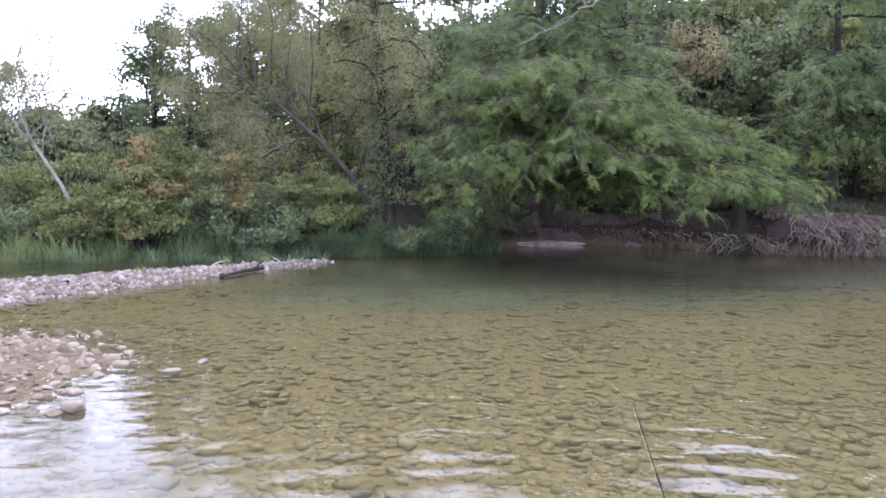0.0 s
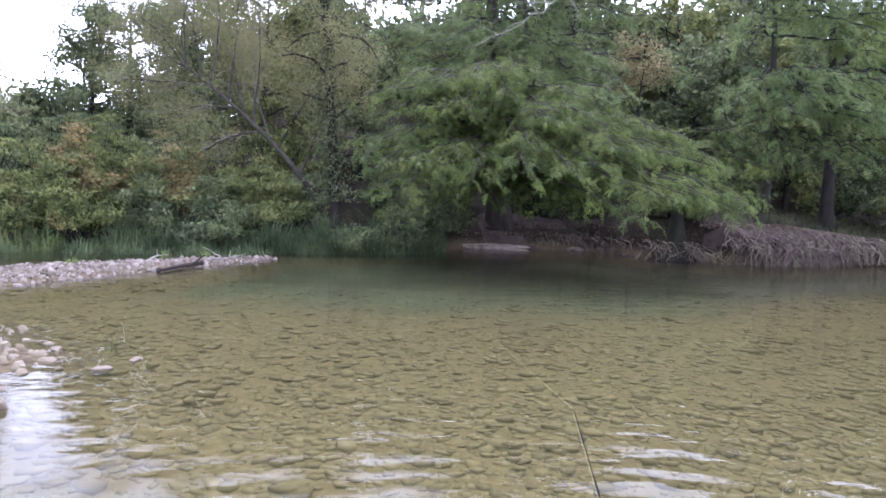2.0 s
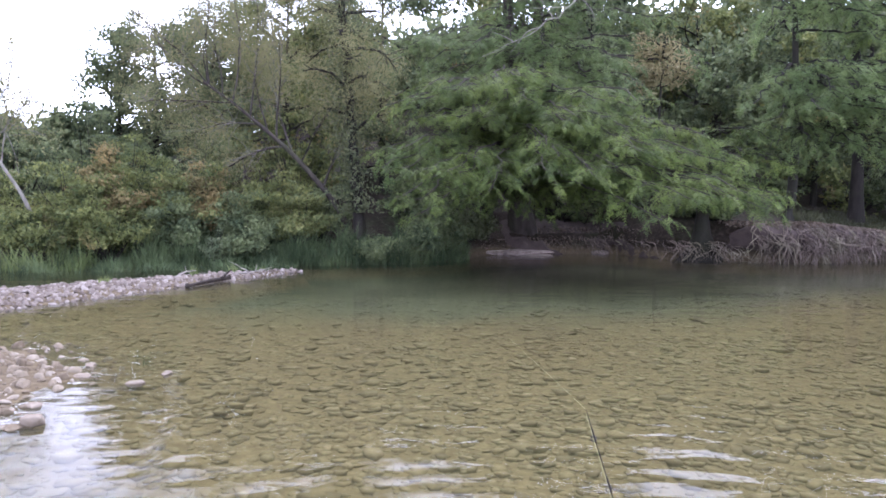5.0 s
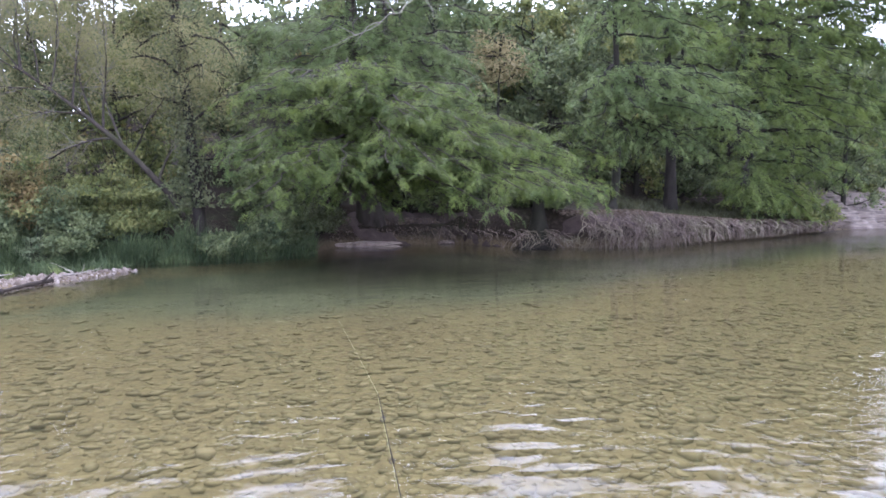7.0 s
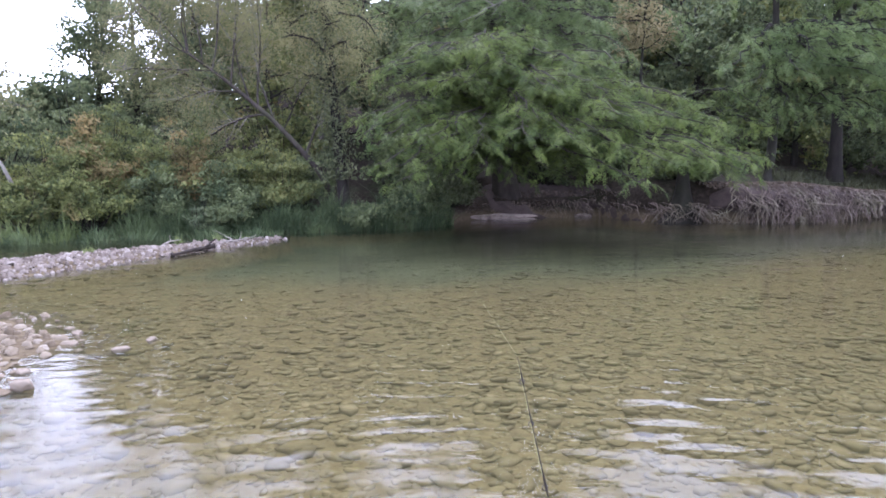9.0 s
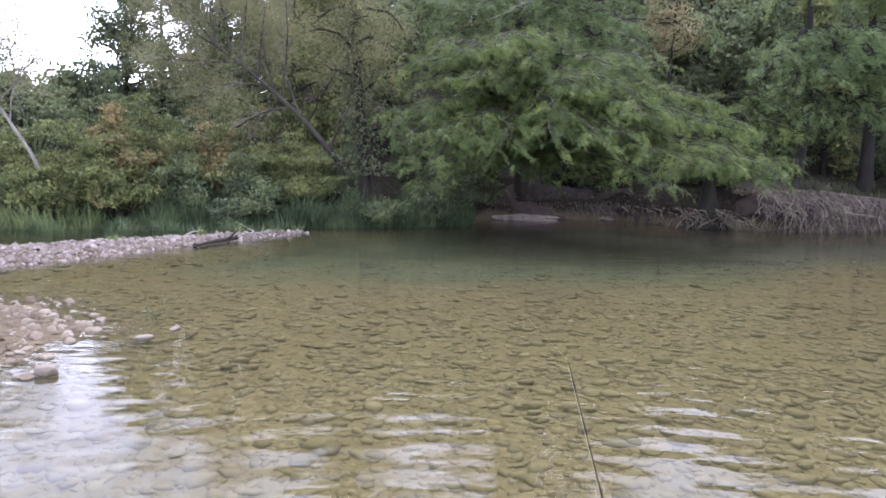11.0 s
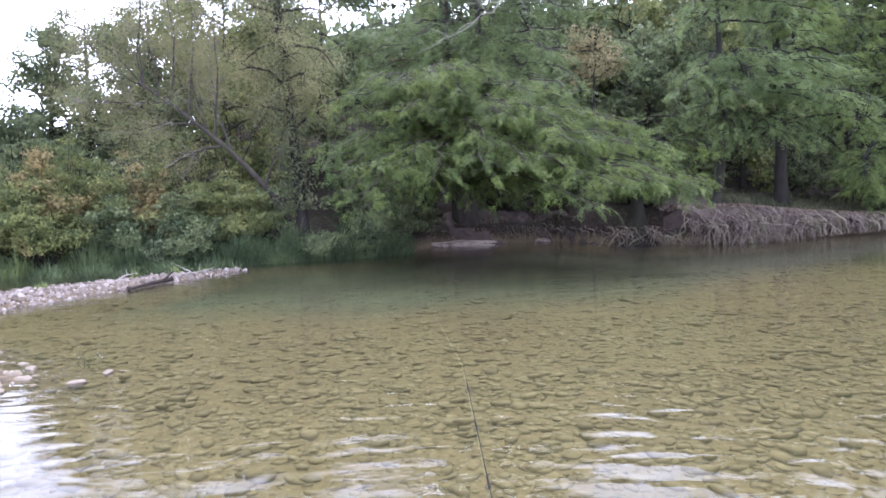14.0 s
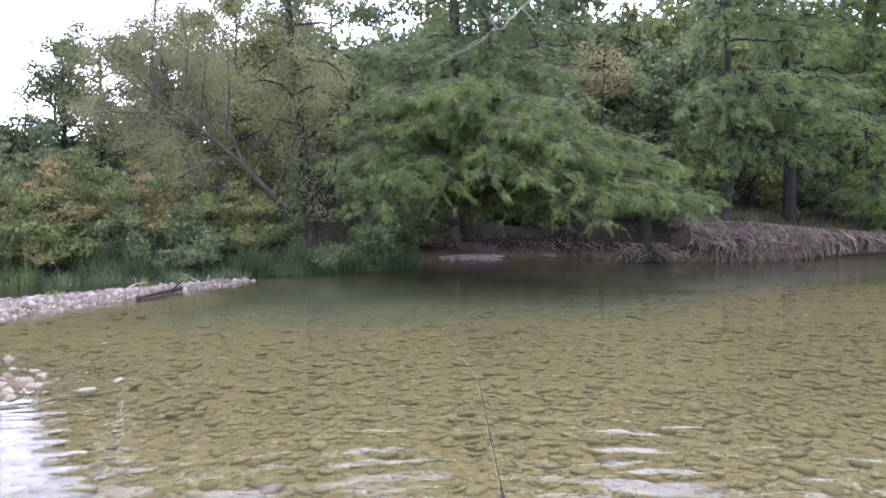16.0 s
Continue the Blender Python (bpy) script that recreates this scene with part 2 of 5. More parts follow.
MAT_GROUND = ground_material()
MAT_WATER = water_material()
BED_STOPS = [(0.0, (0.140, 0.107, 0.049)), (0.35, (0.188, 0.146, 0.066)), (0.85, (0.222, 0.172, 0.079)), (1.0, (0.262, 0.207, 0.108))]
MAT_BED = stone_material("bed_stone", BED_STOPS, pool_tint=True)
GRAVEL_STOPS = [(0.0, (0.085, 0.064, 0.050)), (0.3, (0.150, 0.121, 0.100)), (0.75, (0.205, 0.172, 0.148)), (1.0, (0.290, 0.256, 0.228))]
MAT_GRAVEL = stone_material("dry_gravel", GRAVEL_STOPS, stain=(0.16, 0.125, 0.10))
TAN_STOPS = [(0.0, (0.096, 0.072, 0.045)), (0.4, (0.158, 0.124, 0.085)), (0.8, (0.216, 0.178, 0.130)), (1.0, (0.285, 0.248, 0.200))]
MAT_TAN = stone_material("tan_pebble", TAN_STOPS, stain=(0.12, 0.09, 0.06))
MAT_TAN_ONE = stone_material("tan_stone", TAN_STOPS, per_object=True, stain=(0.12, 0.09, 0.06))
MAT_PALE = stone_material("pale_stone", [(0.0, (0.19, 0.152, 0.115)), (1.0, (0.24, 0.198, 0.155))], stain=(0.11, 0.083, 0.058), stain_k=0.6)
MAT_ROCK = stone_material("bank_rock", [(0.0, (0.225, 0.180, 0.156)), (1.0, (0.275, 0.224, 0.196))], stain=(0.070, 0.053, 0.044), stain_k=0.85)
MAT_SHELF = shelf_material()
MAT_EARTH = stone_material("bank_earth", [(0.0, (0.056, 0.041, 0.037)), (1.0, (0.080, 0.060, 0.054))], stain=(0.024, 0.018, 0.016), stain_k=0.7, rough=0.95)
MAT_ROOT = bark_material("root_bark", (0.098, 0.075, 0.065), (0.305, 0.250, 0.217), 9.0, 0.9)
MAT_BARK = bark_material("cypress_bark", (0.022, 0.018, 0.016), (0.062, 0.051, 0.045))
# for dark-barked trees, and shaded cypress trunks whose shade is in the colour
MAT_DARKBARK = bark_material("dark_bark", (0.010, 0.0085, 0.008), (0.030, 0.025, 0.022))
MAT_PALEBARK = bark_material("pale_bark", (0.12, 0.105, 0.095), (0.28, 0.25, 0.225))
MAT_LOG = plain_material("wet_log", (0.030, 0.023, 0.019), 0.7, 0.0, 0.4, 12.0)
LEAF_CYPRESS = leaf_material("cypress_leaf", (0.058, 0.088, 0.030), (0.095, 0.138, 0.041), (0.182, 0.226, 0.060), patch=1.1, glow=0.5)
LEAF_CYPRESS_DARK = leaf_material("cypress_leaf_dark", (0.084, 0.122, 0.050), (0.130, 0.178, 0.068), (0.194, 0.244, 0.090), patch=0.9, glow=0.55)
LEAF_WILLOW = leaf_material("willow_leaf", (0.160, 0.164, 0.078), (0.235, 0.232, 0.112), (0.320, 0.302, 0.150), (0.320, 0.262, 0.165), patch=1.5, glow=0.5)
LEAF_BROAD = leaf_material("broad_leaf", (0.044, 0.064, 0.034), (0.100, 0.127, 0.060), (0.200, 0.225, 0.105), patch=2.0)
LEAF_BUSH = leaf_material("bush_leaf", (0.046, 0.066, 0.028), (0.115, 0.142, 0.050), (0.225, 0.232, 0.080), (0.285, 0.205, 0.095), (0.58, 0.72), patch=2.2)
LEAF_YELLOW = leaf_material("yellow_green_leaf", (0.059, 0.080, 0.031), (0.138, 0.160, 0.056), (0.230, 0.230, 0.086), patch=2.2)
LEAF_RUST = leaf_material("rust_leaf", (0.170, 0.150, 0.072), (0.265, 0.228, 0.115), (0.340, 0.295, 0.160), (0.300, 0.215, 0.140), patch=2.0)
LEAF_AMBER = leaf_material("amber_leaf", (0.105, 0.095, 0.043), (0.200, 0.170, 0.072), (0.290, 0.235, 0.111), (0.290, 0.215, 0.095), (0.55, 0.68), patch=2.0)
LEAF_SAGE = leaf_material("sage_leaf", (0.080, 0.105, 0.058), (0.135, 0.165, 0.090), (0.215, 0.240, 0.140), patch=3.0)
LEAF_VINE = leaf_material("vine_leaf", (0.052, 0.064, 0.034), (0.098, 0.112, 0.058), (0.165, 0.178, 0.096), patch=2.0)
GRASS = leaf_material("reed_blade", (0.034, 0.052, 0.027), (0.066, 0.094, 0.042), (0.130, 0.168, 0.078), glow=0.3, patch=1.2)
GRASS_BRIGHT = leaf_material("tall_grass_blade", (0.085, 0.115, 0.040), (0.140, 0.172, 0.062), (0.200, 0.230, 0.096), glow=0.3)
# darker olive version of the reed green, with the trees' shade in its colour
GRASS_SHADE = leaf_material("shade_toned_grass_blade", (0.022, 0.026, 0.014), (0.046, 0.050, 0.026), (0.084, 0.086, 0.046), glow=0.2, patch=0.8)
MAT_LITTER = leaf_material("leaf_litter", (0.060, 0.045, 0.034), (0.115, 0.086, 0.066), (0.185, 0.145, 0.112), glow=0.1, patch=2.5)
MAT_TWIGBARK = bark_material("grey_twig_bark", (0.10, 0.086, 0.079), (0.24, 0.212, 0.198))
MAT_ROD = plain_material("rod_blank", (0.016, 0.012, 0.009), 0.8, 0.0, 0.2)
MAT_GUIDE = plain_material("rod_guide", (0.06, 0.06, 0.065), 0.3, 0.9, 0.1)
MAT_LINE = plain_material("fishing_line", (0.42, 0.42, 0.20), 0.4, 0.0, 0.1)


# ---- mesh helpers ----
def link_mesh(name, verts, faces, material, parent=None, label="", smooth=False):
    """One mesh object from arrays: verts (n, 3), faces (m, 3) or (m, 4)."""
    verts = np.asarray(verts, np.float32).reshape(-1, 3)
    faces = np.asarray(faces, np.int32)
    k = faces.shape[1]
    me = bpy.data.meshes.new(name)
    me.vertices.add(len(verts))
    me.vertices.foreach_set("co", verts.ravel())
    me.loops.add(faces.size)
    me.loops.foreach_set("vertex_index", faces.ravel())
    me.polygons.add(len(faces))
    me.polygons.foreach_set("loop_start", np.arange(0, faces.size, k, dtype=np.int32))
    if smooth:
        me.polygons.foreach_set("use_smooth", np.ones(len(faces), bool))
    me.update(calc_edges=True)
    me.materials.append(material)
    ob = new(name, me)
    if parent:
        ob.parent = parent
        ob.matrix_parent_inverse = parent.matrix_world.inverted()
    if label:
        ob["label"] = label
    return ob


def thing(name, place, label, category, group="", kind=""):
    ob = new(name)
    ob.location = place
    ob.matrix_world = Matrix.Translation(place)
    return tagged(ob, label, category, group, kind)


def unit(v):
    return v / np.maximum(np.linalg.norm(v, axis=-1, keepdims=True), 1e-9)


def tubes(paths, sides=6):
    """Round tapered limbs: paths is a list of (points (n, 3), radii (n,)); one array of verts and quads."""
    V, F, base = [], [], 0
    ang = np.linspace(0, 2 * np.pi, sides, endpoint=False)
    for pts, rad in paths:
        pts, rad = np.asarray(pts, float), np.asarray(rad, float)
        tan = unit(np.gradient(pts, axis=0))
        ref = np.where(np.abs(tan[:, 2:3]) > 0.9, [[1.0, 0, 0]], [[0, 0, 1.0]])
        u = unit(np.cross(tan, ref))
        w = np.cross(tan, u)
        ring = pts[:, None] + rad[:, None, None] * (np.cos(ang)[None, :, None] * u[:, None] + np.sin(ang)[None, :, None] * w[:, None])
        n = len(pts)
        V.append(ring.reshape(-1, 3))
        i = np.arange(n - 1)[:, None] * sides + np.arange(sides)[None]
        j = np.arange(n - 1)[:, None] * sides + (np.arange(sides)[None] + 1) % sides
        F.append(np.stack([i, j, j + sides, i + sides], -1).reshape(-1, 4) + base)
        base += n * sides
    return np.concatenate(V), np.concatenate(F)


def limb(rng, p, d, length, r0, r1, n=8, droop=0.0, wander=0.12):
    """A wandering limb from p along d that sags (droop > 0) towards its tip."""
    p, d = np.array(p, float), unit(np.array(d, float))
    pts, step = [p.copy()], length / (n - 1)
    for i in range(n - 1):
        d = unit(d + rng.normal(0, wander, 3) + np.array([0, 0, -droop * (i + 1) / n]))
        p = p + d * step
        pts.append(p.copy())
    return np.array(pts), np.linspace(r0, r1, n)


def along(path, f):
    pts, rad = path
    x = f * (len(pts) - 1)
    i = min(int(x), len(pts) - 2)
    return pts[i] + (pts[i + 1] - pts[i]) * (x - i), unit(pts[i + 1] - pts[i]), rad[i]


def leaves(rng, centres, size, aspect=0.55, up=0.5, out=None):
    """Pointed leaf blades, two triangles folded at the midrib, one at each centre. out: the way each leaf faces, out of its clump."""
    n = len(centres)
    d = unit(rng.normal(0, 1, (n, 3)) + np.array([0, 0, -0.25]))
    nr = unit(rng.normal(0, 0.55, (n, 3)) + np.array([0, 0, up]) + (1.1 * unit(out) if out is not None else rng.normal(0, 0.5, (n, 3))))
    s = unit(np.cross(d, nr))
    nr = np.cross(s, d)
    L = size * rng.uniform(0.6, 1.3, (n, 1))
    w = L * aspect * 0.5
    a = centres - d * L * 0.5
    b = centres + s * w + nr * L * 0.08
    c = centres + d * L * 0.5
    e = centres - s * w + nr * L * 0.08
    V = np.stack([a, b, c, e], 1).reshape(-1, 3)
    i = np.arange(n)[:, None] * 4
    F = np.concatenate([i + [0, 1, 2], i + [0, 2, 3]], 0)
    return V, F


def fronds(rng, p, d, length, pairs=5, wide=0.42):
    """Feathery sprays: a drooping midrib with thin leaflets on both sides."""
    n = len(p)
    d = unit(d)
    up = unit(rng.normal(0, 0.45, (n, 3)) + np.array([0, -0.35, 1.0]))
    s = unit(np.cross(d, up))
    L = length * rng.uniform(0.6, 1.25, (n, 1))
    V, F = [], []
    for k in range(pairs):
        f = (k + 0.6) / pairs
        root = p + d * L * f + np.array([0, 0, -1.0]) * L * 0.22 * f * f
        for sg in (-1, 1):
            tip = root + s * sg * L * wide * (1.05 - 0.65 * f) * rng.uniform(0.75, 1.2, (n, 1)) + d * L * 0.16 + np.array([0, 0, -1.0]) * L * 0.05
            w = d * L * 0.07
            V += [root - w, root + w, tip]
    V = np.stack(V, 1)
    m = V.shape[1] // 3
    F = (np.arange(n)[:, None] * (3 * m) + np.arange(3 * m)[None]).reshape(-1, 3)
    return V.reshape(-1, 3), F


# ---- the lie of the land ----
BANK_X = np.array([-400, -60, -30, -20, -12, -5, -2.3, 0, 1.5, 2.6, 5.3, 7.4, 8.9, 11, 12.8, 14.8, 19, 25, 28.3, 33, 60, 400])
BANK_Y = np.array([12, 12, 14, 16, 18.0, 19.5, 19.5, 20.2, 21.2, 24.2, 25.0, 25.2, 22.0, 20.9, 20.8, 21.6, 23.3, 26.4, 28.5, 29.6, 40, 60])
LIP_X, LIP_K = [9, 13, 16, 19, 23, 28], [1.1, 1.1, 0.85, 0.68, 0.55, 0.45]     # the cut bank sinks towards the shelf
BAR = np.array([(-2.9, 17.4), (-4.5, 15.3), (-6.1, 12.9), (-7.6, 10.6), (-9.5, 8.0), (-14, 4)])
BAR_W = np.array([0.2, 0.75, 1.15, 1.5, 2.0, 2.5])


def smooth(e0, e1, x):
    t = np.clip((x - e0) / (e1 - e0), 0, 1)
    return t * t * (3 - 2 * t)


def bar_height(x, y):
    best = np.full(x.shape, -9.0)
    for i in range(len(BAR) - 1):
        a, b = BAR[i], BAR[i + 1]
        ab = b - a
        t = np.clip(((x - a[0]) * ab[0] + (y - a[1]) * ab[1]) / (ab @ ab), 0, 1)
        dist = np.hypot(x - a[0] - t * ab[0], y - a[1] - t * ab[1])
        w = BAR_W[i] + t * (BAR_W[i + 1] - BAR_W[i])
        h = 0.04 + 0.08 * np.minimum(w, 1.2)
        best = np.maximum(best, h - (h + 0.05) * (dist / w) ** 2)
    return best


def patch_height(x, y):
    u, v = (x + 5.2) / 2.8, (y - 5.6) / 2.8
    return 0.080 - 0.13 * (u * u + v * v) + 0.018 * np.sin(x * 3.1 + y * 1.7) * np.sin(y * 3.7 - x)


def wave(x, y, s, k):
    return np.sin(x * s * 1.3 + k) * np.sin(y * s + 2.1 * k) + 0.5 * np.sin(x * s * 2.7 - y * s * 1.9 + k)


def land(x, y):
    """Height of the ground and the river bed at (x, y)."""
    x, y = np.asarray(x, float), np.asarray(y, float)
    d = y - np.interp(x, BANK_X, BANK_Y)
    left = 0.45 * smooth(0, 1.6, d) + 0.8 * smooth(1.5, 7, d)
    right = 1.15 * np.interp(x, LIP_X, LIP_K) * smooth(0.1, 1.1, d) + 0.5 * smooth(1, 6, d)
    cove = 0.75 * smooth(0.0, 0.8, d) + 0.8 * smooth(0.8, 4, d)
    k1, k2 = smooth(1.5, 3.0, x), smooth(7.5, 9.5, x)
    up = left * (1 - k1) + cove * k1 * (1 - k2) + right * k2
    up = up * (1 - 0.93 * smooth(26.8, 28.8, x) * smooth(16, 11, d))
    # the hill behind the banks is added to close sky gaps between trees
    up = up + np.interp(x, [-30, -14, -8, 0, 25, 27], [3.0, 3.2, 5.5, 8.0, 8.0, 5.0]) * smooth(4 + 4 * smooth(24, 27, x), 24, d) + 3.0 * smooth(30, 80, d) + 14 * smooth(60, 300, d) + 0.06 * wave(x, y, 1.1, 0.4) * smooth(0.3, 2, d)
    start = np.interp(x, [-30, -8, -3, 0.7, 4.5, 9.8, 16, 30], [18, 16.5, 12.2, 11.6, 11.8, 15.0, 18, 23])
    deep = smooth(start - 4.5, start + 5.0, y) * smooth(-0.1, -1.2, d)
    bed = -0.21 - 0.012 * wave(x, y, 0.9, 1.3) - 0.26 * deep
    bed = bed * smooth(0.15, -1.0, d)
    back = 0.5 * smooth(-2.5, -8, y)
    bed = bed + back * 1.6
    z = np.where(d > 0, up, bed)
    return np.maximum(np.maximum(z, bar_height(x, y)), patch_height(x, y))


def grid_axis(lo, hi, step, far):
    inner = np.arange(lo, hi + 1e-6, step)
    grow_out = step * np.cumsum(1.35 ** np.arange(1, 26))
    return np.concatenate([(lo - grow_out[grow_out < far])[::-1], inner, hi + grow_out[grow_out < far]])


gx, gy = grid_axis(-16, 34, 0.26, 420), grid_axis(-2, 34, 0.26, 420)
X, Y = np.meshgrid(gx, gy, indexing="ij")
Z = land(X, Y)
nx, ny = X.shape
q = (np.arange(nx - 1)[:, None] * ny + np.arange(ny - 1)[None]).reshape(-1, 1)
ground = link_mesh("ground", np.stack([X, Y, Z], -1), q + np.array([[0, ny, ny + 1, 1]]), MAT_GROUND, smooth=True)
tagged(ground, "river bed of sand, painted green in the deep, rising to leaf-littered earth banks", "ground", kind="structure")
water = link_mesh("water", [(-300, -60, 0), (300, -60, 0), (300, 200, 0), (-300, 200, 0)], [(0, 1, 2, 3)], MAT_WATER)
tagged(water, "clear shallow olive river water deepening to a green pool", "water", kind="structure")


def height(x, y):
    return float(land(np.array([x]), np.array([y]))[0])


# ---- stones ----
def stone_shapes(count, level, seed):
    rng = np.random.default_rng(seed)
    out = []
    for _ in range(count):
        bm = bmesh.new()
        bmesh.ops.create_icosphere(bm, subdivisions=level, radius=1.0)
        co = np.array([v.co[:] for v in bm.verts])
        fa = np.array([[v.index for v in f.verts] for f in bm.faces])
        bm.free()
        k = rng.normal(0, 1, (5, 3))
        bulge = sum(np.sin(co @ kk * 1.4 + i) for i, kk in enumerate(k)) * 0.075
        co = co * (1 + bulge[:, None])
        co = np.sign(co) * np.abs(co) ** rng.uniform(0.75, 1.0)
        for nrm in unit(rng.normal(0, 1, (9, 3))):      # worn flat faces
            over = np.maximum(co @ nrm - rng.uniform(0.62, 0.88), 0)
            co = co - over[:, None] * nrm
        co = co * np.array([1.0, rng.uniform(0.65, 0.9), rng.uniform(0.38, 0.6)])
        out.append((co, fa))
    return out


SHAPES = stone_shapes(10, 2, 5)


def scatter(rng, x0, x1, y0, y1, step, jitter=0.45):
    gx_, gy_ = np.meshgrid(np.arange(x0, x1, step), np.arange(y0, y1, step), indexing="ij")
    p = np.stack([gx_.ravel(), gy_.ravel()], -1)
    return p + rng.uniform(-jitter, jitter, p.shape) * step


def dome_field(name, pts, sizes, material, rng, label, parent=None, high=(0.26, 0.46), tilt=0.12, facets=False, plate=False):
    """Flat cobbles half sunk in the bed: only their upper halves, each an island of its own."""
    rings, seg = (0.72, 1.0), 5 if plate else 6
    ang = np.linspace(0, 2 * np.pi, seg, endpoint=False)
    tops = np.sqrt(1 - np.array(rings) ** 2 * 0.98)
    if plate:
        rings, tops = (1.0, 0.82), (0.86, 0.10)
    n = len(pts)
    lob = 1 + 0.16 * np.sin(2 * ang[None] + rng.uniform(0, 6.28, (n, 1))) + 0.10 * np.sin(3 * ang[None] + rng.uniform(0, 6.28, (n, 1)))
    lob = lob * (1 + rng.normal(0, 0.09, (n, seg)))
    turn, asp = rng.uniform(0, 6.28, (n, 1)), rng.uniform(0.6, 0.95, (n, 1))
    thick = rng.uniform(*high, (n, 1)) * sizes[:, None] * (np.interp(pts[:, 1:2], [5, 11], [1.0, 0.55]) if plate else 1.0)
    tx, ty = rng.normal(0, tilt, (n, 1)), rng.normal(0, tilt, (n, 1))
    V = [pts + np.c_[np.zeros((n, 2)), thick]]
    for r, tz in zip(rings, tops):
        u, v = np.cos(ang) * r * lob * sizes[:, None], np.sin(ang) * r * lob * sizes[:, None] * asp
        x, y = u * np.cos(turn) - v * np.sin(turn), u * np.sin(turn) + v * np.cos(turn)
        z = thick * (tz + (-0.5 if (r < 1) == plate else 0)) + x * tx + y * ty
        for k in range(seg):
            V.append(pts + np.stack([x[:, k], y[:, k], z[:, k]], -1))
    m = len(V)
    V = np.stack(V, 1)
    f = [(0, 1 + k, 1 + (k + 1) % seg) for k in range(seg)]
    for r in range(len(rings) - 1):
        o, o2 = 1 + r * seg, 1 + (r + 1) * seg
        for k in range(seg):
            k2 = (k + 1) % seg
            f += [(o + k, o2 + k, o2 + k2), (o + k, o2 + k2, o + k2)]
    F = (np.arange(n)[:, None, None] * m + np.array(f)[None]).reshape(-1, 3)
    return tagged(link_mesh(name, V.reshape(-1, 3), F, material, parent, smooth=not facets), label, "" if parent else "river stones", kind="stuff")


rng = np.random.default_rng(11)
bed_pts = np.concatenate([scatter(rng, -4.2, 8, 3.1, 6.0, 0.056), scatter(rng, -7, 12.5, 6.0, 9.5, 0.068), scatter(rng, -9, 21, 9.5, 17, 0.125)])
keep = (bed_pts[:, 0] > -0.72 * bed_pts[:, 1] - 0.3) & (bed_pts[:, 0] < 1.25 * bed_pts[:, 1] + 0.4)
bz = land(bed_pts[:, 0], bed_pts[:, 1])
keep &= (bz < -0.035) & (bz > -0.455) & (rng.random(len(bz)) < 0.90)
bed_pts, bz = bed_pts[keep], bz[keep]
bed_sizes = np.clip(rng.lognormal(-3.36, 0.48, len(bed_pts)), 0.015, 0.10) * np.where(bed_pts[:, 1] < 6, 1.0, np.where(bed_pts[:, 1] < 9.5, 1.03, 1.25))
dome_field("bed_stones", np.c_[bed_pts, bz - 0.006], bed_sizes, MAT_BED, rng, "algae-coated olive river cobbles lying on the bed", None, (0.06, 0.40), 0.09, True, True)
rng = np.random.default_rng(12)
near = scatter(rng, -4.5, 5.5, -2.6, 3.12, 0.11)
nz = land(near[:, 0], near[:, 1])
near, nz = near[nz < -0.04], nz[nz < -0.04]
dome_field("bed_stones", np.c_[near, nz - 0.006], np.clip(rng.lognormal(-2.85, 0.35, len(near)), 0.03, 0.11), MAT_BED, rng, "algae-coated olive river cobbles round the angler's stand", None, (0.30, 0.55), 0.15, True, True)

# ---- gravel bars ----
def loose_stones(parent, name, pts, sizes, material, rng, flat=1.0, tilt=0.2, facets=False):
    """Stones that can be picked out one by one: objects on a few shared meshes."""
    meshes = []
    for co, fa in SHAPES:
        me = bpy.data.meshes.new(name)
        me.from_pydata(co.tolist(), [], fa.tolist())
        me.polygons.foreach_set("use_smooth", np.full(len(fa), not facets))
        me.materials.append(material)
        meshes.append(me)
    for (x, y, z), s in zip(pts, sizes):
        ob = new(name, meshes[rng.integers(len(meshes))])
        ob.location = (x, y, z + 0.15 * s)
        ob.rotation_euler = (rng.normal(0, tilt), rng.normal(0, tilt), rng.uniform(0, 6.28))
        ob.scale = (s, s, s * flat)
        ob.parent = parent


MAT_GRAVEL_ONE = stone_material("dry_stone", GRAVEL_STOPS, per_object=True, stain=(0.16, 0.125, 0.10))
MAT_BED_ONE = stone_material("bed_cobble", BED_STOPS, per_object=True, pool_tint=True)

rng = np.random.default_rng(21)
gravel_bar = thing("gravel_bar", (0, 0, 0), "low bar of pale pinkish-white river gravel along the water", "gravel bar", kind="structure")
p = scatter(rng, -13, -1.5, 4, 19, 0.088)
h = bar_height(p[:, 0], p[:, 1])
keep = (h > -0.04) & (p[:, 0] > -0.85 * p[:, 1] - 1)
p, h = p[keep], h[keep]
s = np.clip(rng.lognormal(-3.25, 0.42, len(p)), 0.02, 0.10)
first = np.argsort(p[:, 1] + 0.6 * np.abs(p[:, 0] + 6))[:200]
rest = np.setdiff1d(np.arange(len(p)), first)
dome_field("gravel", np.c_[p, h][rest], s[rest], MAT_GRAVEL, rng, "", gravel_bar, (0.5, 0.95), 0.3, True)
loose_stones(gravel_bar, "stone", np.c_[p, h][first], s[first], MAT_GRAVEL_ONE, rng, 1.0, 0.3, True)

gravel_patch = thing("gravel_patch", (0, 0, 0), "half-submerged patch of tan pebbles at the river's edge", "gravel patch", kind="structure")
p = scatter(rng, -8.5, -1.6, 3.0, 9.2, 0.082)
h = patch_height(p[:, 0], p[:, 1])
keep = (h > -0.075 + 0.12 * rng.random(len(p))) & (p[:, 0] > -0.85 * p[:, 1] - 0.6) & (rng.random(len(p)) < 0.80)
p, h = p[keep], h[keep]
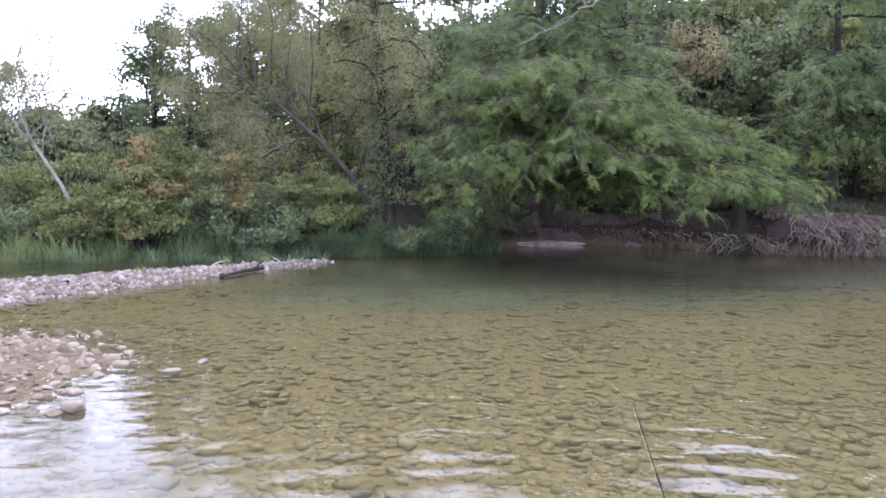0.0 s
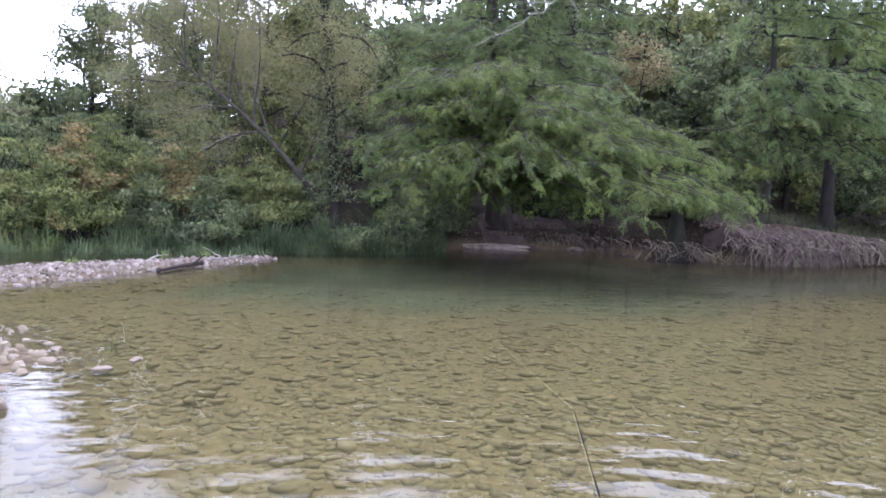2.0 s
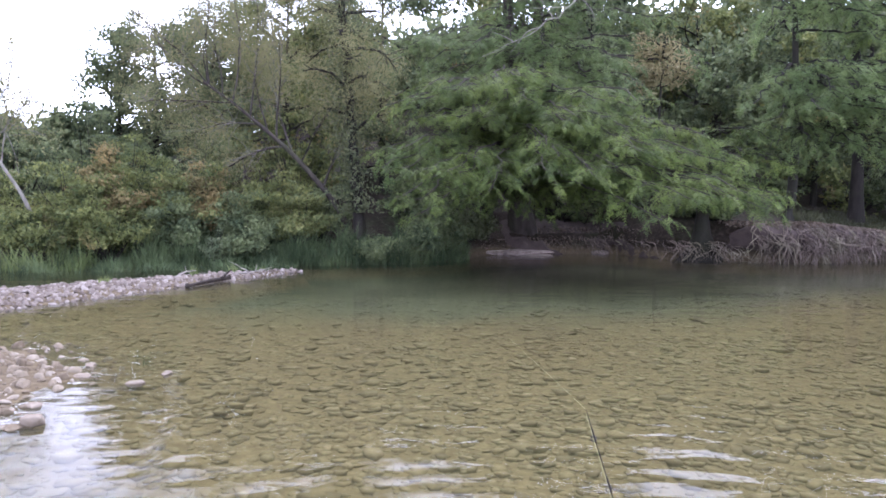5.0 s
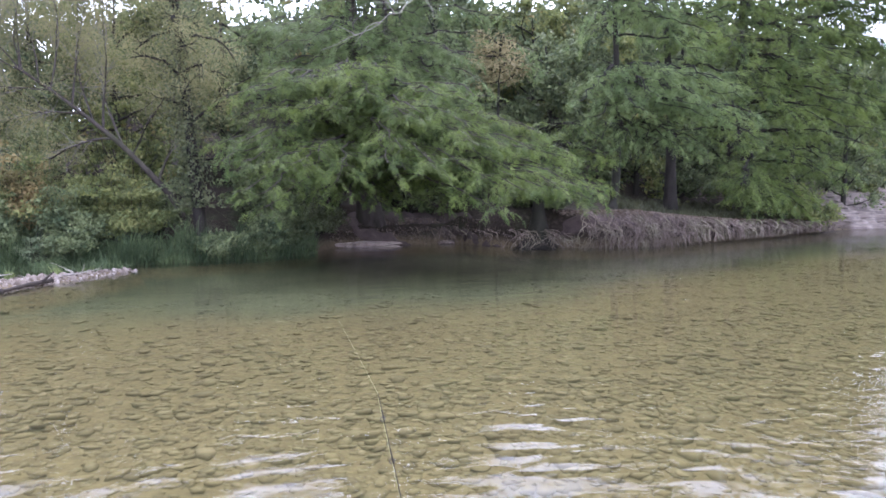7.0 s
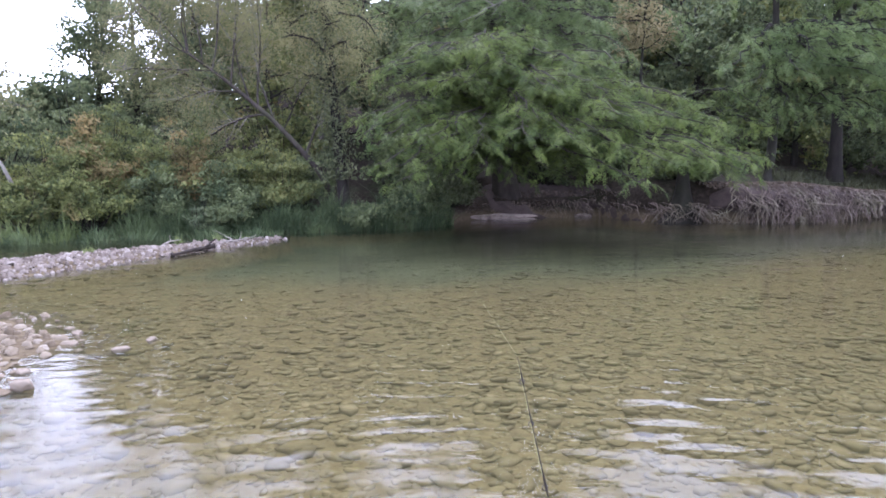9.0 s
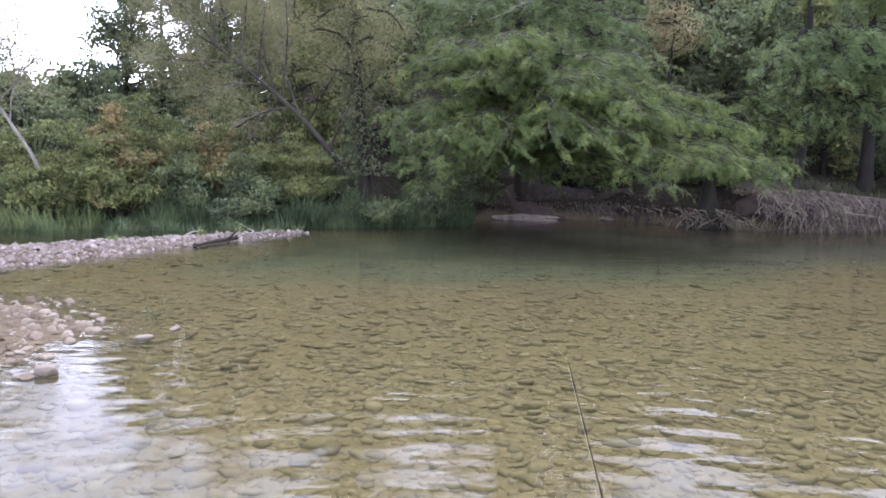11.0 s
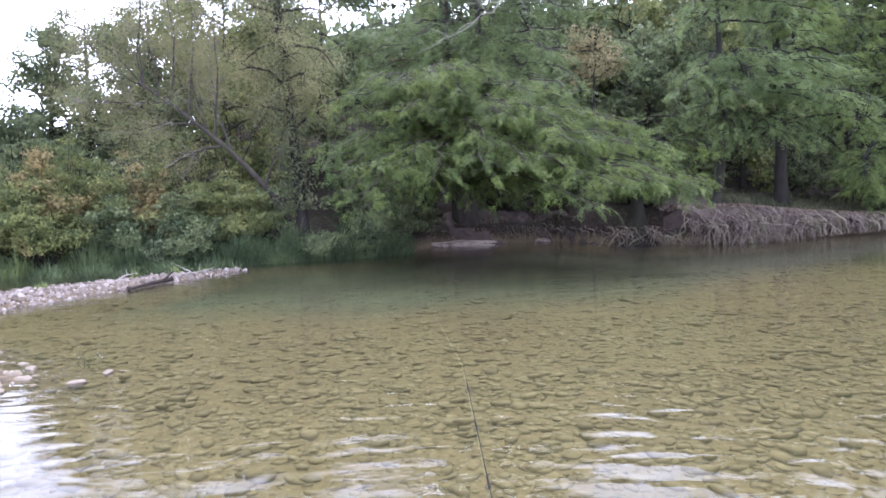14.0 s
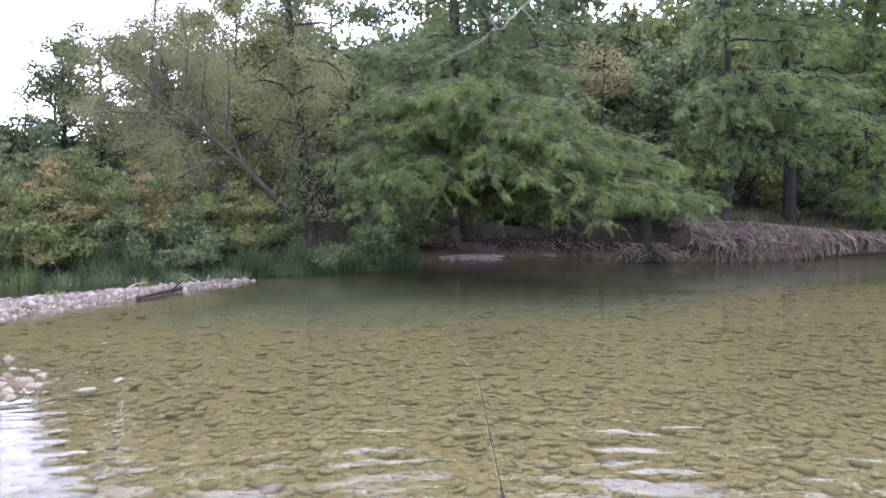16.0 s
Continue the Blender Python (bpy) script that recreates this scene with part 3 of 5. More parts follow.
s = np.clip(rng.lognormal(-3.42, 0.5, len(p)), 0.016, 0.085)
first = np.argsort(np.hypot(p[:, 0] + 3, p[:, 1] - 5))[:250]
rest = np.setdiff1d(np.arange(len(p)), first)
if len(rest):
    dome_field("gravel", np.c_[p, h][rest], s[rest], MAT_TAN, rng, "", gravel_patch, (0.4, 0.8), 0.25, True)
loose_stones(gravel_patch, "stone", np.c_[p, h][first], s[first], MAT_TAN_ONE, rng, 1.0, 0.25, True)


def boulder(name, place, size, turn, material, label, category, seed, flat=1.0, group=""):
    rg = np.random.default_rng(seed)
    co, fa = stone_shapes(1, 4, seed)[0]
    co = co + 0.03 * np.sin(co[:, [1, 2, 0]] * 7 + seed) + 0.022 * np.sin(co[:, [2, 0, 1]] * 17 + 2 * seed)
    co = co * np.array([1, 1, flat]) * size
    c, sn = math.cos(radians(turn)), math.sin(radians(turn))
    co = co @ np.array([[c, sn, 0], [-sn, c, 0], [0, 0, 1]])
    ob = link_mesh(name, co, fa, material, smooth=True)
    ob.location = place
    return tagged(ob, label, category, group)


for place, size, turn, seed, flat, mat, lab in (
        ((-2.57, 4.95, 0.02), 0.088, 5, 6, 1.25, MAT_PALE, "blocky tan stone lying half in the shallows"),
        ((-2.68, 4.88, 0.0), 0.085, 60, 21, 0.8, MAT_TAN_ONE, "rounded brown stone beside the blocky one"),
        ((-2.22, 5.02, -0.055), 0.115, 12, 4, 0.5, MAT_BED_ONE, "flat olive stone just under the water"),
        ((-2.33, 6.13, -0.01), 0.090, 20, 6, 0.7, MAT_PALE, "pale flat stone standing out of the water"),
        ((-2.19, 6.45, 0.0), 0.060, 70, 8, 1.0, MAT_PALE, "pale angular stone standing out of the water"),
        ((-3.08, 6.58, -0.01), 0.070, 40, 9, 0.8, MAT_PALE, "pale rounded stone in the shallows"),
        ((-3.04, 6.80, 0.0), 0.060, 80, 10, 0.9, MAT_PALE, "pale rounded stone in the shallows"),
        ((-2.91, 6.36, 0.0), 0.075, 0, 12, 0.7, MAT_PALE, "pale rounded stone in the shallows"),
        ((-3.41, 6.72, 0.0), 0.065, 30, 13, 0.7, MAT_PALE, "tan flat stone in the shallows"),
        ((-2.83, 5.42, 0.0), 0.085, 30, 17, 0.8, MAT_PALE, "pale angular stone at the edge of the gravel"),
        ((-2.96, 5.28, 0.0), 0.060, 10, 22, 0.8, MAT_PALE, "small pale stone at the edge of the gravel"),
        ((-2.05, 6.50, -0.05), 0.080, 60, 18, 0.8, MAT_BED_ONE, "olive stone in the shallows")):
    boulder("stone", place, size, turn, mat, lab, "stone", seed, flat, "stones in the shallows")

rng = np.random.default_rng(31)
pp = np.c_[rng.uniform(-2.4, 3.6, 230), rng.uniform(3.4, 6.4, 230)]
pz = land(pp[:, 0], pp[:, 1])
loose_stones(ground, "cobble", np.c_[pp, pz - 0.004], np.clip(rng.lognormal(-3.05, 0.25, 230), 0.035, 0.08), MAT_BED_ONE, rng, 0.5, 0.06)

# drift log on the bar
log = thing("log", (-4.3, 14.3, 0.1), "dark wet driftwood log lying on the gravel bar", "log")
rng = np.random.default_rng(41)
pts, rad = limb(rng, (-4.36, 13.72, 0.035), (0.30, 1, 0.02), 1.45, 0.032, 0.048, 10, 0, 0.03)
link_mesh("trunk", *tubes([(pts, rad * rng.uniform(0.88, 1.1, 10))], 10), MAT_LOG, log, smooth=True)
link_mesh("stub", *tubes([limb(rng, pts[7], (0.7, 0.2, 0.5), 0.32, 0.035, 0.012, 4)], 6), MAT_LOG, log, "broken branch stub", smooth=True)
for e, d in ((0, -1), (-1, 1)):
    link_mesh("broken_end", *tubes([(np.array([pts[e], pts[e] + (pts[e] - pts[1 if e == 0 else -2]) * 0.25]), np.array([0.06, 0.015]))], 10), MAT_LOG, log, "splintered end")


# bleached driftwood sticks near the tip of the bar
rng = np.random.default_rng(43)
for x, y, turn, ln in ((-3.75, 16.1, 1.9, 1.3), (-3.5, 16.6, 2.3, 1.0), (-3.9, 15.7, 0.5, 0.8), (-3.2, 16.9, 2.0, 0.9), (-4.1, 15.5, 2.6, 0.7), (-4.9, 14.8, 1.2, 0.6)):
    stick = thing("driftwood_stick", (x, y, height(x, y)), "bleached grey driftwood stick on the gravel bar", "driftwood", "driftwood sticks on the bar")
    shaft = limb(rng, (x, y, height(x, y) + 0.05), (math.cos(turn), math.sin(turn), 0.02), ln, 0.022, 0.008, 7, 0.0, 0.10)
    link_mesh("shaft", *tubes([shaft], 6), MAT_PALEBARK, stick, smooth=True)
    link_mesh("twig", *tubes([limb(rng, along(shaft, 0.5)[0], (math.cos(turn + 0.7), math.sin(turn + 0.7), 0.25), ln * 0.35, 0.009, 0.004, 5, 0.0, 0.12)], 5), MAT_PALEBARK, stick, smooth=True)


# ---- the cut bank with its roots ----
def strip(name, x0, x1, step, profile, material, seed, label, rough=0.06):
    """A lumpy earth face along the bank line; profile: (distance behind the waterline, height) pairs."""
    xs = np.arange(x0, x1 + 1e-6, step)
    n, m = len(xs), len(profile)
    V = np.zeros((n, m, 3))
    for j, (d, z) in enumerate(profile):
        y = np.interp(xs, BANK_X, BANK_Y) + d
        amp = rough * (1 if 0 < j < m - 1 else 0.3)
        V[:, j, 0] = xs + amp * np.sin(xs * 5.1 + j)
        V[:, j, 1] = y + amp * 2.2 * np.sin(xs * 1.7 + j * 0.6 + seed) + amp * 1.2 * np.sin(xs * 6.3 + 2 * j)
        ends = smooth(x0, x0 + 1.6, xs) * smooth(x1, x1 - 3.5, xs)
        V[:, j, 1] += (1 - ends) * 0.5
        V[:, j, 2] = (z if z < 0 else z * (0.25 + 0.75 * ends) * (np.interp(xs, LIP_X, LIP_K) if x0 > 9 else 1.0)) + amp * 1.3 * np.sin(xs * 2.3 + j + seed) * (z > 0) + amp * 0.8 * np.sin(xs * 8.7 - j) * (z > 0.1)
    qd = (np.arange(n - 1)[:, None] * m + np.arange(m - 1)[None]).reshape(-1, 1)
    ob = link_mesh(name, V, qd + np.array([[0, m, m + 1, 1]]), material, smooth=True)
    return tagged(ob, label, "river bank", kind="structure")


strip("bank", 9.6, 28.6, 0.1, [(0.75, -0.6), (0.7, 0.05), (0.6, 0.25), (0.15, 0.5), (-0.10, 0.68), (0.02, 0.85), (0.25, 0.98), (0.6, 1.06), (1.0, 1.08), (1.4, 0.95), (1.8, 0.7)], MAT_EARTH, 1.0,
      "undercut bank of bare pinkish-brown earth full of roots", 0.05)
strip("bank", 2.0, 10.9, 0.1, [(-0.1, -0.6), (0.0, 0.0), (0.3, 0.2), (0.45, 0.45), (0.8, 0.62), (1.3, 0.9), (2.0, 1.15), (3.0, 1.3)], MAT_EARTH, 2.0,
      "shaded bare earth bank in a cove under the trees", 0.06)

rng = np.random.default_rng(51)


def bank_y(x):
    return float(np.interp(x, BANK_X, BANK_Y))


def root_path(x, top, drop_x, out, r, wild, end=-0.1):
    """A gnarled root from the bank's lip, bending over the earth face and down to the water."""
    y = bank_y(x)
    top = top * float(np.interp(x, LIP_X, LIP_K))
    n = 13
    t = np.linspace(0, 1, n)
    w1, w2, w3 = rng.uniform(4, 11, 3)
    e1, e2, e3 = rng.uniform(0, 6.28, 3)
    env = np.sin(np.pi * np.clip(t * 0.9 + 0.1, 0, 1))
    px = x + drop_x * t ** rng.uniform(0.6, 2.0) + wild * np.sin(t * w1 + e1) * env
    py = y + 0.32 - (0.32 + out) * np.minimum(1, t * rng.uniform(1.3, 2.8)) ** 0.7 + wild * 0.7 * np.sin(t * w2 + e2) * env
    pz = top * (1 - t ** rng.uniform(0.8, 2.2)) + end * t + wild * 0.7 * np.sin(t * w3 + e3) * env
    return np.c_[px, py, pz], r * (1 - 0.6 * t) * (1 + 0.2 * np.sin(t * 9 + e1))


# a broad fan of weathered roots below the crooked trunk, finer fringes further along
for x0, x1, thick, fine, spread, rr, top, wild, end, lab in ((5.6, 8.3, 5, 60, 0.2, 0.012, 0.55, 0.08, -0.1, "dark thin roots hanging from the shaded bank"),
                                                  (8.6, 10.4, 12, 80, 0.36, 0.014, 0.50, 0.10, -0.1, "tangle of weathered grey roots at the foot of an earth mound"),
                                                  (10.8, 12.9, 40, 190, 0.40, 0.0125, 1.00, 0.12, -0.1, "thick fan of bleached grey roots over the bank"),
                                                  (12.7, 15.0, 34, 170, 0.36, 0.012, 0.98, 0.11, -0.06, "dense mat of bleached tangled roots over the bank"),
                                                  (15.0, 19.0, 34, 260, 0.14, 0.022, 0.98, 0.06, 0.13, "fringe of thin roots hanging from the cut bank"),
                                                  (18.8, 28.0, 60, 460, 0.14, 0.024, 0.98, 0.06, 0.12, "fringe of thin roots hanging from the cut bank")):
    mass = thing("tree_roots", ((x0 + x1) / 2, bank_y((x0 + x1) / 2), 0), lab, "tree roots", "roots on the cut bank")
    for i in range(thick):
        link_mesh("root", *tubes([root_path(rng.uniform(x0, x1), top * rng.uniform(0.75, 1.15), rng.normal(0, spread * 1.5), rng.uniform(0.2, 0.75), rr * rng.uniform(1.1, 2.0), wild * 1.2, end * rng.uniform(0.3, 1.4))], 6), MAT_ROOT, mass, smooth=True)
    link_mesh("root_fringe", *tubes([root_path(rng.uniform(x0, x1), top * rng.uniform(0.55, 1.1), rng.normal(0, spread), rng.uniform(0.12, 0.5), rr * rng.uniform(0.45, 0.95), wild, end * rng.uniform(0.2, 1.6)) for i in range(fine)], 3), MAT_ROOT, mass, smooth=True)["kind"] = "stuff"

for x0, y0, z0, dx, dz, ln, r in ((13.0, 20.4, 0.62, 1.0, -0.06, 2.4, 0.035), (10.3, 21.0, 0.25, -1.0, -0.05, 1.4, 0.035)):
    runner = thing("surface_root", (x0, y0, z0), "long bleached root creeping sideways along the bank", "tree root", "roots on the cut bank")
    main_root = limb(rng, (x0, y0, z0), (dx, 0.12 if dx > 0 else -0.05, dz), ln * 0.6, r * 0.8, r * 0.3, 12, 0.0, 0.22)
    link_mesh("root", *tubes([main_root], 7), MAT_ROOT, runner, smooth=True)
    for f in (0.35, 0.6, 0.8):
        link_mesh("rootlet", *tubes([limb(rng, along(main_root, f)[0], (rng.normal(0, 0.5), -0.25, -0.9), z0 * 0.7 + 0.15, r * 0.45, 0.006, 7, 0.0, 0.18)], 5), MAT_ROOT, runner, smooth=True)

boulder("ledge_rock", (3.85, 24.95, 0.09), 1.22, 3, MAT_ROCK, "flat pinkish limestone ledge at the foot of the shaded bank", "rock ledge", 14, 0.20)
boulder("ledge_rock", (4.25, 24.6, -0.06), 1.05, -4, MAT_ROCK, "flat limestone slab at the water's edge", "rock ledge", 15, 0.20)
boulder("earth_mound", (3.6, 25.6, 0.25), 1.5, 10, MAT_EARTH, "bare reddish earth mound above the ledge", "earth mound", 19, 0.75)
boulder("rock", (7.0, 25.3, 0.02), 0.40, 8, MAT_ROCK, "small pale rock at the foot of the shaded bank", "rock", 16, 0.6)

# stepped limestone shelf past the end of the bank
sx, sy = np.arange(27.0, 52, 0.17), np.arange(0, 12, 0.13)
SX, SS = np.meshgrid(sx, sy, indexing="ij")
SY = np.interp(SX, BANK_X, BANK_Y) - 0.5 + SS
climb = 0.25 * SS * smooth(26.8, 32.5, SX + 0.25 * SS) + 0.10 * wave(SX, SY, 0.7, 0.9) + 0.05 * wave(SX, SY, 2.1, 2.2)
step_h = 0.24
level = np.floor(climb / step_h)
part_up = climb / step_h - level
SZ = step_h * (level + smooth(0.62, 0.95, part_up)) + 0.02 * wave(SX, SY, 5.0, 0.3) + 0.035 * np.sin(SS * 8.0 + 1.8 * np.sin(SX * 0.55) + 0.8 * np.sin(SX * 1.7)) + 0.03 * np.sin(SX * 1.9 + 3.0 * np.sin(SX * 0.7)) - 0.06
SZ = np.minimum(SZ, 3.0 + 0.1 * wave(SX, SY, 0.9, 0.2)) - 0.5 * smooth(0.4, 0.0, SS) - 0.8 * smooth(27.9, 27.0, SX)
n1, n2 = SX.shape
q = (np.arange(n1 - 1)[:, None] * n2 + np.arange(n2 - 1)[None]).reshape(-1, 1)
shelf = link_mesh("rock_shelf", np.stack([SX, SY, SZ], -1), q + np.array([[0, n2, n2 + 1, 1]]), MAT_SHELF, smooth=True)
tagged(shelf, "broad stepped shelf of pale weathered limestone by the water", "rock shelf", kind="structure")


# ---- trees ----
def bezier(a, b, c, n=12):
    t = np.linspace(0, 1, n)[:, None]
    return (1 - t) ** 2 * np.array(a) + 2 * t * (1 - t) * np.array(b) + t * t * np.array(c)


def polyline(points, n=16):
    p = np.array(points, float)
    s = np.r_[0, np.cumsum(np.linalg.norm(np.diff(p, axis=0), axis=1))]
    t = np.linspace(0, s[-1], n)
    out = np.stack([np.interp(t, s, p[:, k]) for k in range(3)], -1)
    for _ in range(2):
        out[1:-1] = 0.25 * out[:-2] + 0.5 * out[1:-1] + 0.25 * out[2:]
    return out


def cypress(place, trunk, r0, tips, label, material, seed, bark, spray=0.26, density=1.0, rise=1.2, sub=1.5, flare=0.5):
    """Cypress: a trunk, limbs that arch out to the given tips, flat drooping side branches hung with feathery sprays."""
    rg = np.random.default_rng(seed)
    tree = thing("cypress_tree", place, label, "tree", "bald cypresses")
    tp = polyline(trunk, 22)
    tr = r0 * (1 - 0.8 * np.linspace(0, 1, 22)) * (1 + flare * np.exp(-np.linspace(0, 1, 22) * (14 if flare < 1 else 8)))
    link_mesh("trunk", *tubes([(tp, tr)], 12), bark, tree, smooth=True)
    branches, P, D = [], [], []
    for tip in tips:
        tip = np.array(tip, float)
        zt = np.clip(tip[2] + rise + 0.05 * np.linalg.norm(tip[:2] - tp[8, :2]), tp[2, 2], tp[-2, 2])
        k = int(np.argmin(np.abs(tp[:, 2] - zt)))
        a = tp[k]
        mid = (a + tip) / 2 + np.array([0, 0, 0.10 * np.linalg.norm(tip - a) + 0.25])
        path = bezier(a, mid, tip, 14)
        path[1:-1] += rg.normal(0, 0.07, (12, 3))
        rad = np.linspace(min(tr[k] * 0.5, 0.06), 0.010, 14)
        link_mesh("limb", *tubes([(path, rad)], 6), bark, tree, smooth=True)
        span = np.linalg.norm(tip - a)
        for f in np.arange(0.22, 1.0, 0.22 / max(span, 1.0)):
            q, d, _ = along((path, rad), min(f, 0.999))
            side = unit(np.cross(d, [0, 0, 1.0])) * rg.choice([-1, 1])
            dd = unit(side * rg.uniform(0.5, 1.0) + d * rg.uniform(0.3, 0.9) + np.array([0, 0, rg.normal(-0.06, 0.14)]))
            ln = sub * rg.uniform(0.45, 1.0) * (1.15 - 0.55 * f)
            twig = limb(rg, q, dd, ln, 0.009, 0.003, 5, 0.28, 0.14)
            branches.append(twig)
            m = max(4, int(ln * 17 * density))
            for g in np.sort(rg.uniform(0.08, 1.0, m)):
                qq, d2, _ = along(twig, min(g, 0.999))
                s2 = unit(np.cross(d2, [0, 0, 1.0])) * rg.choice([-1, 1])
                P.append(qq + rg.normal(0, 0.03, 3))
                D.append(d2 * rg.uniform(0.2, 1.0) + s2 * rg.uniform(0.2, 1.0) + np.array([0, 0, rg.normal(-0.26, 0.24)]))
    link_mesh("twig_spray", *tubes(branches, 3), bark, tree, smooth=True)["kind"] = "stuff"
    link_mesh("crown", *fronds(rg, np.array(P), np.array(D), spray, 4), material, tree)
    return tree


def broad_tree(place, tall, spread, label, material, seed, bark, count=9000, leaf=0.13, low=0.35, lean=(0, 0), clump=0.42, aspect=0.55, name="tree", bole=0.16, sparse=False, slim=0.03, back=0.0, group=""):
    """Broadleaf tree: trunk, rising limbs, twigs, and leaves in ragged clumps round the twigs."""
    rg = np.random.default_rng(seed)
    x, y = place
    z = height(x, y) - 0.1
    tree = thing(name, (x, y, z), label, "tree", group)
    top = np.array([x + lean[0], y + lean[1], z + tall * 0.93])
    tp = polyline([(x, y, z), (x + lean[0] * 0.4 + rg.normal(0, 0.1), y + lean[1] * 0.4, z + tall * 0.45), top], 14)
    tr = np.linspace(bole, slim, 14)
    link_mesh("trunk", *tubes([(tp, tr)], 9), bark, tree, smooth=True)
    paths, centres = [], []
    n = int(10 + tall * 1.2)
    for i in range(n):
        f = low + (0.97 - low) * (i + rg.random()) / n
        q, d, r = along((tp, tr), f)
        a = i * 2.4 + rg.uniform(-0.5, 0.5)
        ln = spread * (0.55 + 0.6 * math.sin(math.pi * min(1, (f - low) / (1 - low) * 0.8 + 0.15))) * rg.uniform(0.65, 1.1)
        b = limb(rg, q, (math.cos(a), math.sin(a), rg.uniform(0.15, 0.8)), ln, min(0.06, r), 0.012, 8, 0.12, 0.16)
        link_mesh("limb", *tubes([b], 5), bark, tree, smooth=True)
        for j in range(9 if y < 28 else 5):
            q2, d2, _ = along(b, rg.uniform(0.3, 1.0) * 0.999)
            t = limb(rg, q2, d2 + rg.normal(0, 0.7, 3), rg.uniform(0.5, 1.2) * min(1, spread / 2.5), 0.012, 0.004, 5, 0.1, 0.2)
            paths.append(t)
            centres += [t[0][2], t[0][4]]
    link_mesh("twig_spray", *tubes(paths, 3), bark, tree, smooth=True)["kind"] = "stuff"
    centres = np.array(centres)
    w = rg.random(len(centres)) ** (2 if sparse else 1)
    pick = rg.choice(len(centres), count, p=w / w.sum())
    off = rg.normal(0, 1, (count, 3))
    off = off * (clump * 0.62) * np.array([1, 1, 0.7])
    link_mesh("crown", *leaves(rg, centres[pick] + off + np.array([0, back, 0]), leaf, aspect, 0.5, off), material, tree)
    return tree


def shrub(place, wide, tall, label, material, seed, count=5000, leaf=0.10, aspect=0.5, category="shrub", name="shrub", clump=0.31, under=0.02):
    """A dense bush of many stems, leaves massed in clumps from the ground up."""
    rg = np.random.default_rng(seed)
    x, y = place
    z = height(x, y) - 0.05
    bush = thing(name, (x, y, z), label, category, "shrubs along the banks" if category == "shrub" else "")
    stems, centres = [], []
    for i in range(26):
        a, rr = rg.uniform(0, 6.28), rg.random() ** 0.5
        d = np.array([math.cos(a) * rr * wide, math.sin(a) * rr * wide, tall * (1 - 0.62 * rr * rr) * rg.uniform(0.55, 1.08)])
        st = limb(rg, (x + d[0] * 0.15, y + d[1] * 0.15, z), d + np.array([0, 0, 0.3]), np.linalg.norm(d), 0.025, 0.006, 7, 0.10, 0.10)
        stems.append(st)
        for f in (0.4, 0.6, 0.75, 0.9, 0.99):
            q, _, _ = along(st, f)
            centres += [q + rg.normal(0, 0.25, 3) * wide * 0.4 for _ in range(2)]
            centres.append(q)
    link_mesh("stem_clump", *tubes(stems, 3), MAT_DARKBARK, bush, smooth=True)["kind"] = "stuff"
    centres = np.array(centres)
    centres[:, 2] = np.maximum(centres[:, 2], z + 0.08 + under * tall * rg.uniform(0.6, 1.3, len(centres)))
    centres = centres[rg.permutation(len(centres))[:84]]
    pick = rg.integers(0, len(centres), count)
    off = unit(rg.normal(0, 1, (count, 3))) * (clump * rg.uniform(0.45, 1.2, (count, 1))) * np.array([1.1, 1.1, 0.5])
    pos = centres[pick] + off
    pos[:, 2] = np.maximum(pos[:, 2], z + 0.05)
    link_mesh("leaves", *leaves(rg, pos, leaf, aspect, 0.5, off), material, bush)
    return bush


def tips_in(seed, n, x0, x1, low, top, y0, slope, bow=0.0, tiers=0):
    """Limb tips spread over the face of a crown: low and top give its outline as (x, z) pairs; y0 the distance of its lowest tips."""
    rg = np.random.default_rng(seed)
    out = []
    for i in range(n):
        x = x0 + (x1 - x0) * ((i * 0.618 + rg.uniform(-0.02, 0.02)) % 1.0)
        zl, zt = np.interp(x, *zip(*low)), np.interp(x, *zip(*top))
        f = rg.random() ** 1.1
        if tiers:
            f = min(1.0, max(0.0, (int(f * tiers) + 0.5 + rg.normal(0, 0.16)) / tiers))
        m = (x - (x0 + x1) / 2) / (x1 - x0)
        out.append((x, y0 + slope * f * (zt - zl) + bow * m * m + rg.normal(0, 0.35), zl + (zt - zl) * f))
    return out


def gap_at(x0, x1, z1, tips):
    """Leaves out the tips of a gap in the crown."""
    return [t for t in tips if not (x0 < t[0] < x1 and t[2] < z1)]


# the great cypress that overhangs the pool
low = [(-0.9, 1.7), (0.4, 1.5), (1.6, 1.6), (2.3, 1.5), (2.9, 2.1), (3.6, 1.9), (4.5, 2.4), (5.6, 2.0), (6.3, 1.45), (7.4, 1.8), (8.6, 1.45), (9.4, 1.7)]
top = [(-0.9, 4.5), (0.3, 5.1), (2.5, 5.4), (4.8, 5.6), (6.0, 5.0), (7.6, 4.0), (9.5, 2.6)]
cypress((4.2, 26.0, 0.6), [(4.3, 26.0, 0.4), (4.0, 25.9, 3.0), (3.7, 25.9, 7.0), (3.6, 26.1, 10.0), (3.5, 26.3, 13.0)], 0.45,
        tips_in(401, 84, -0.8, 9.4, low, top, 15.9, 0.75, 5.0, 5) + [(5.75, 15.4, 1.35), (8.7, 16.2, 1.9), (0.3, 16.8, 1.5), (2.6, 19.5, 1.7), (3.6, 20.0, 1.6), (4.5, 19.5, 1.7), (5.6, 19.8, 1.8), (6.8, 19.2, 1.8), (1.6, 19.2, 1.7)],
        "spreading bald cypress with drooping feathery green limbs over the pool", LEAF_CYPRESS, 101, MAT_BARK, 0.205, 1.05, 0.35)
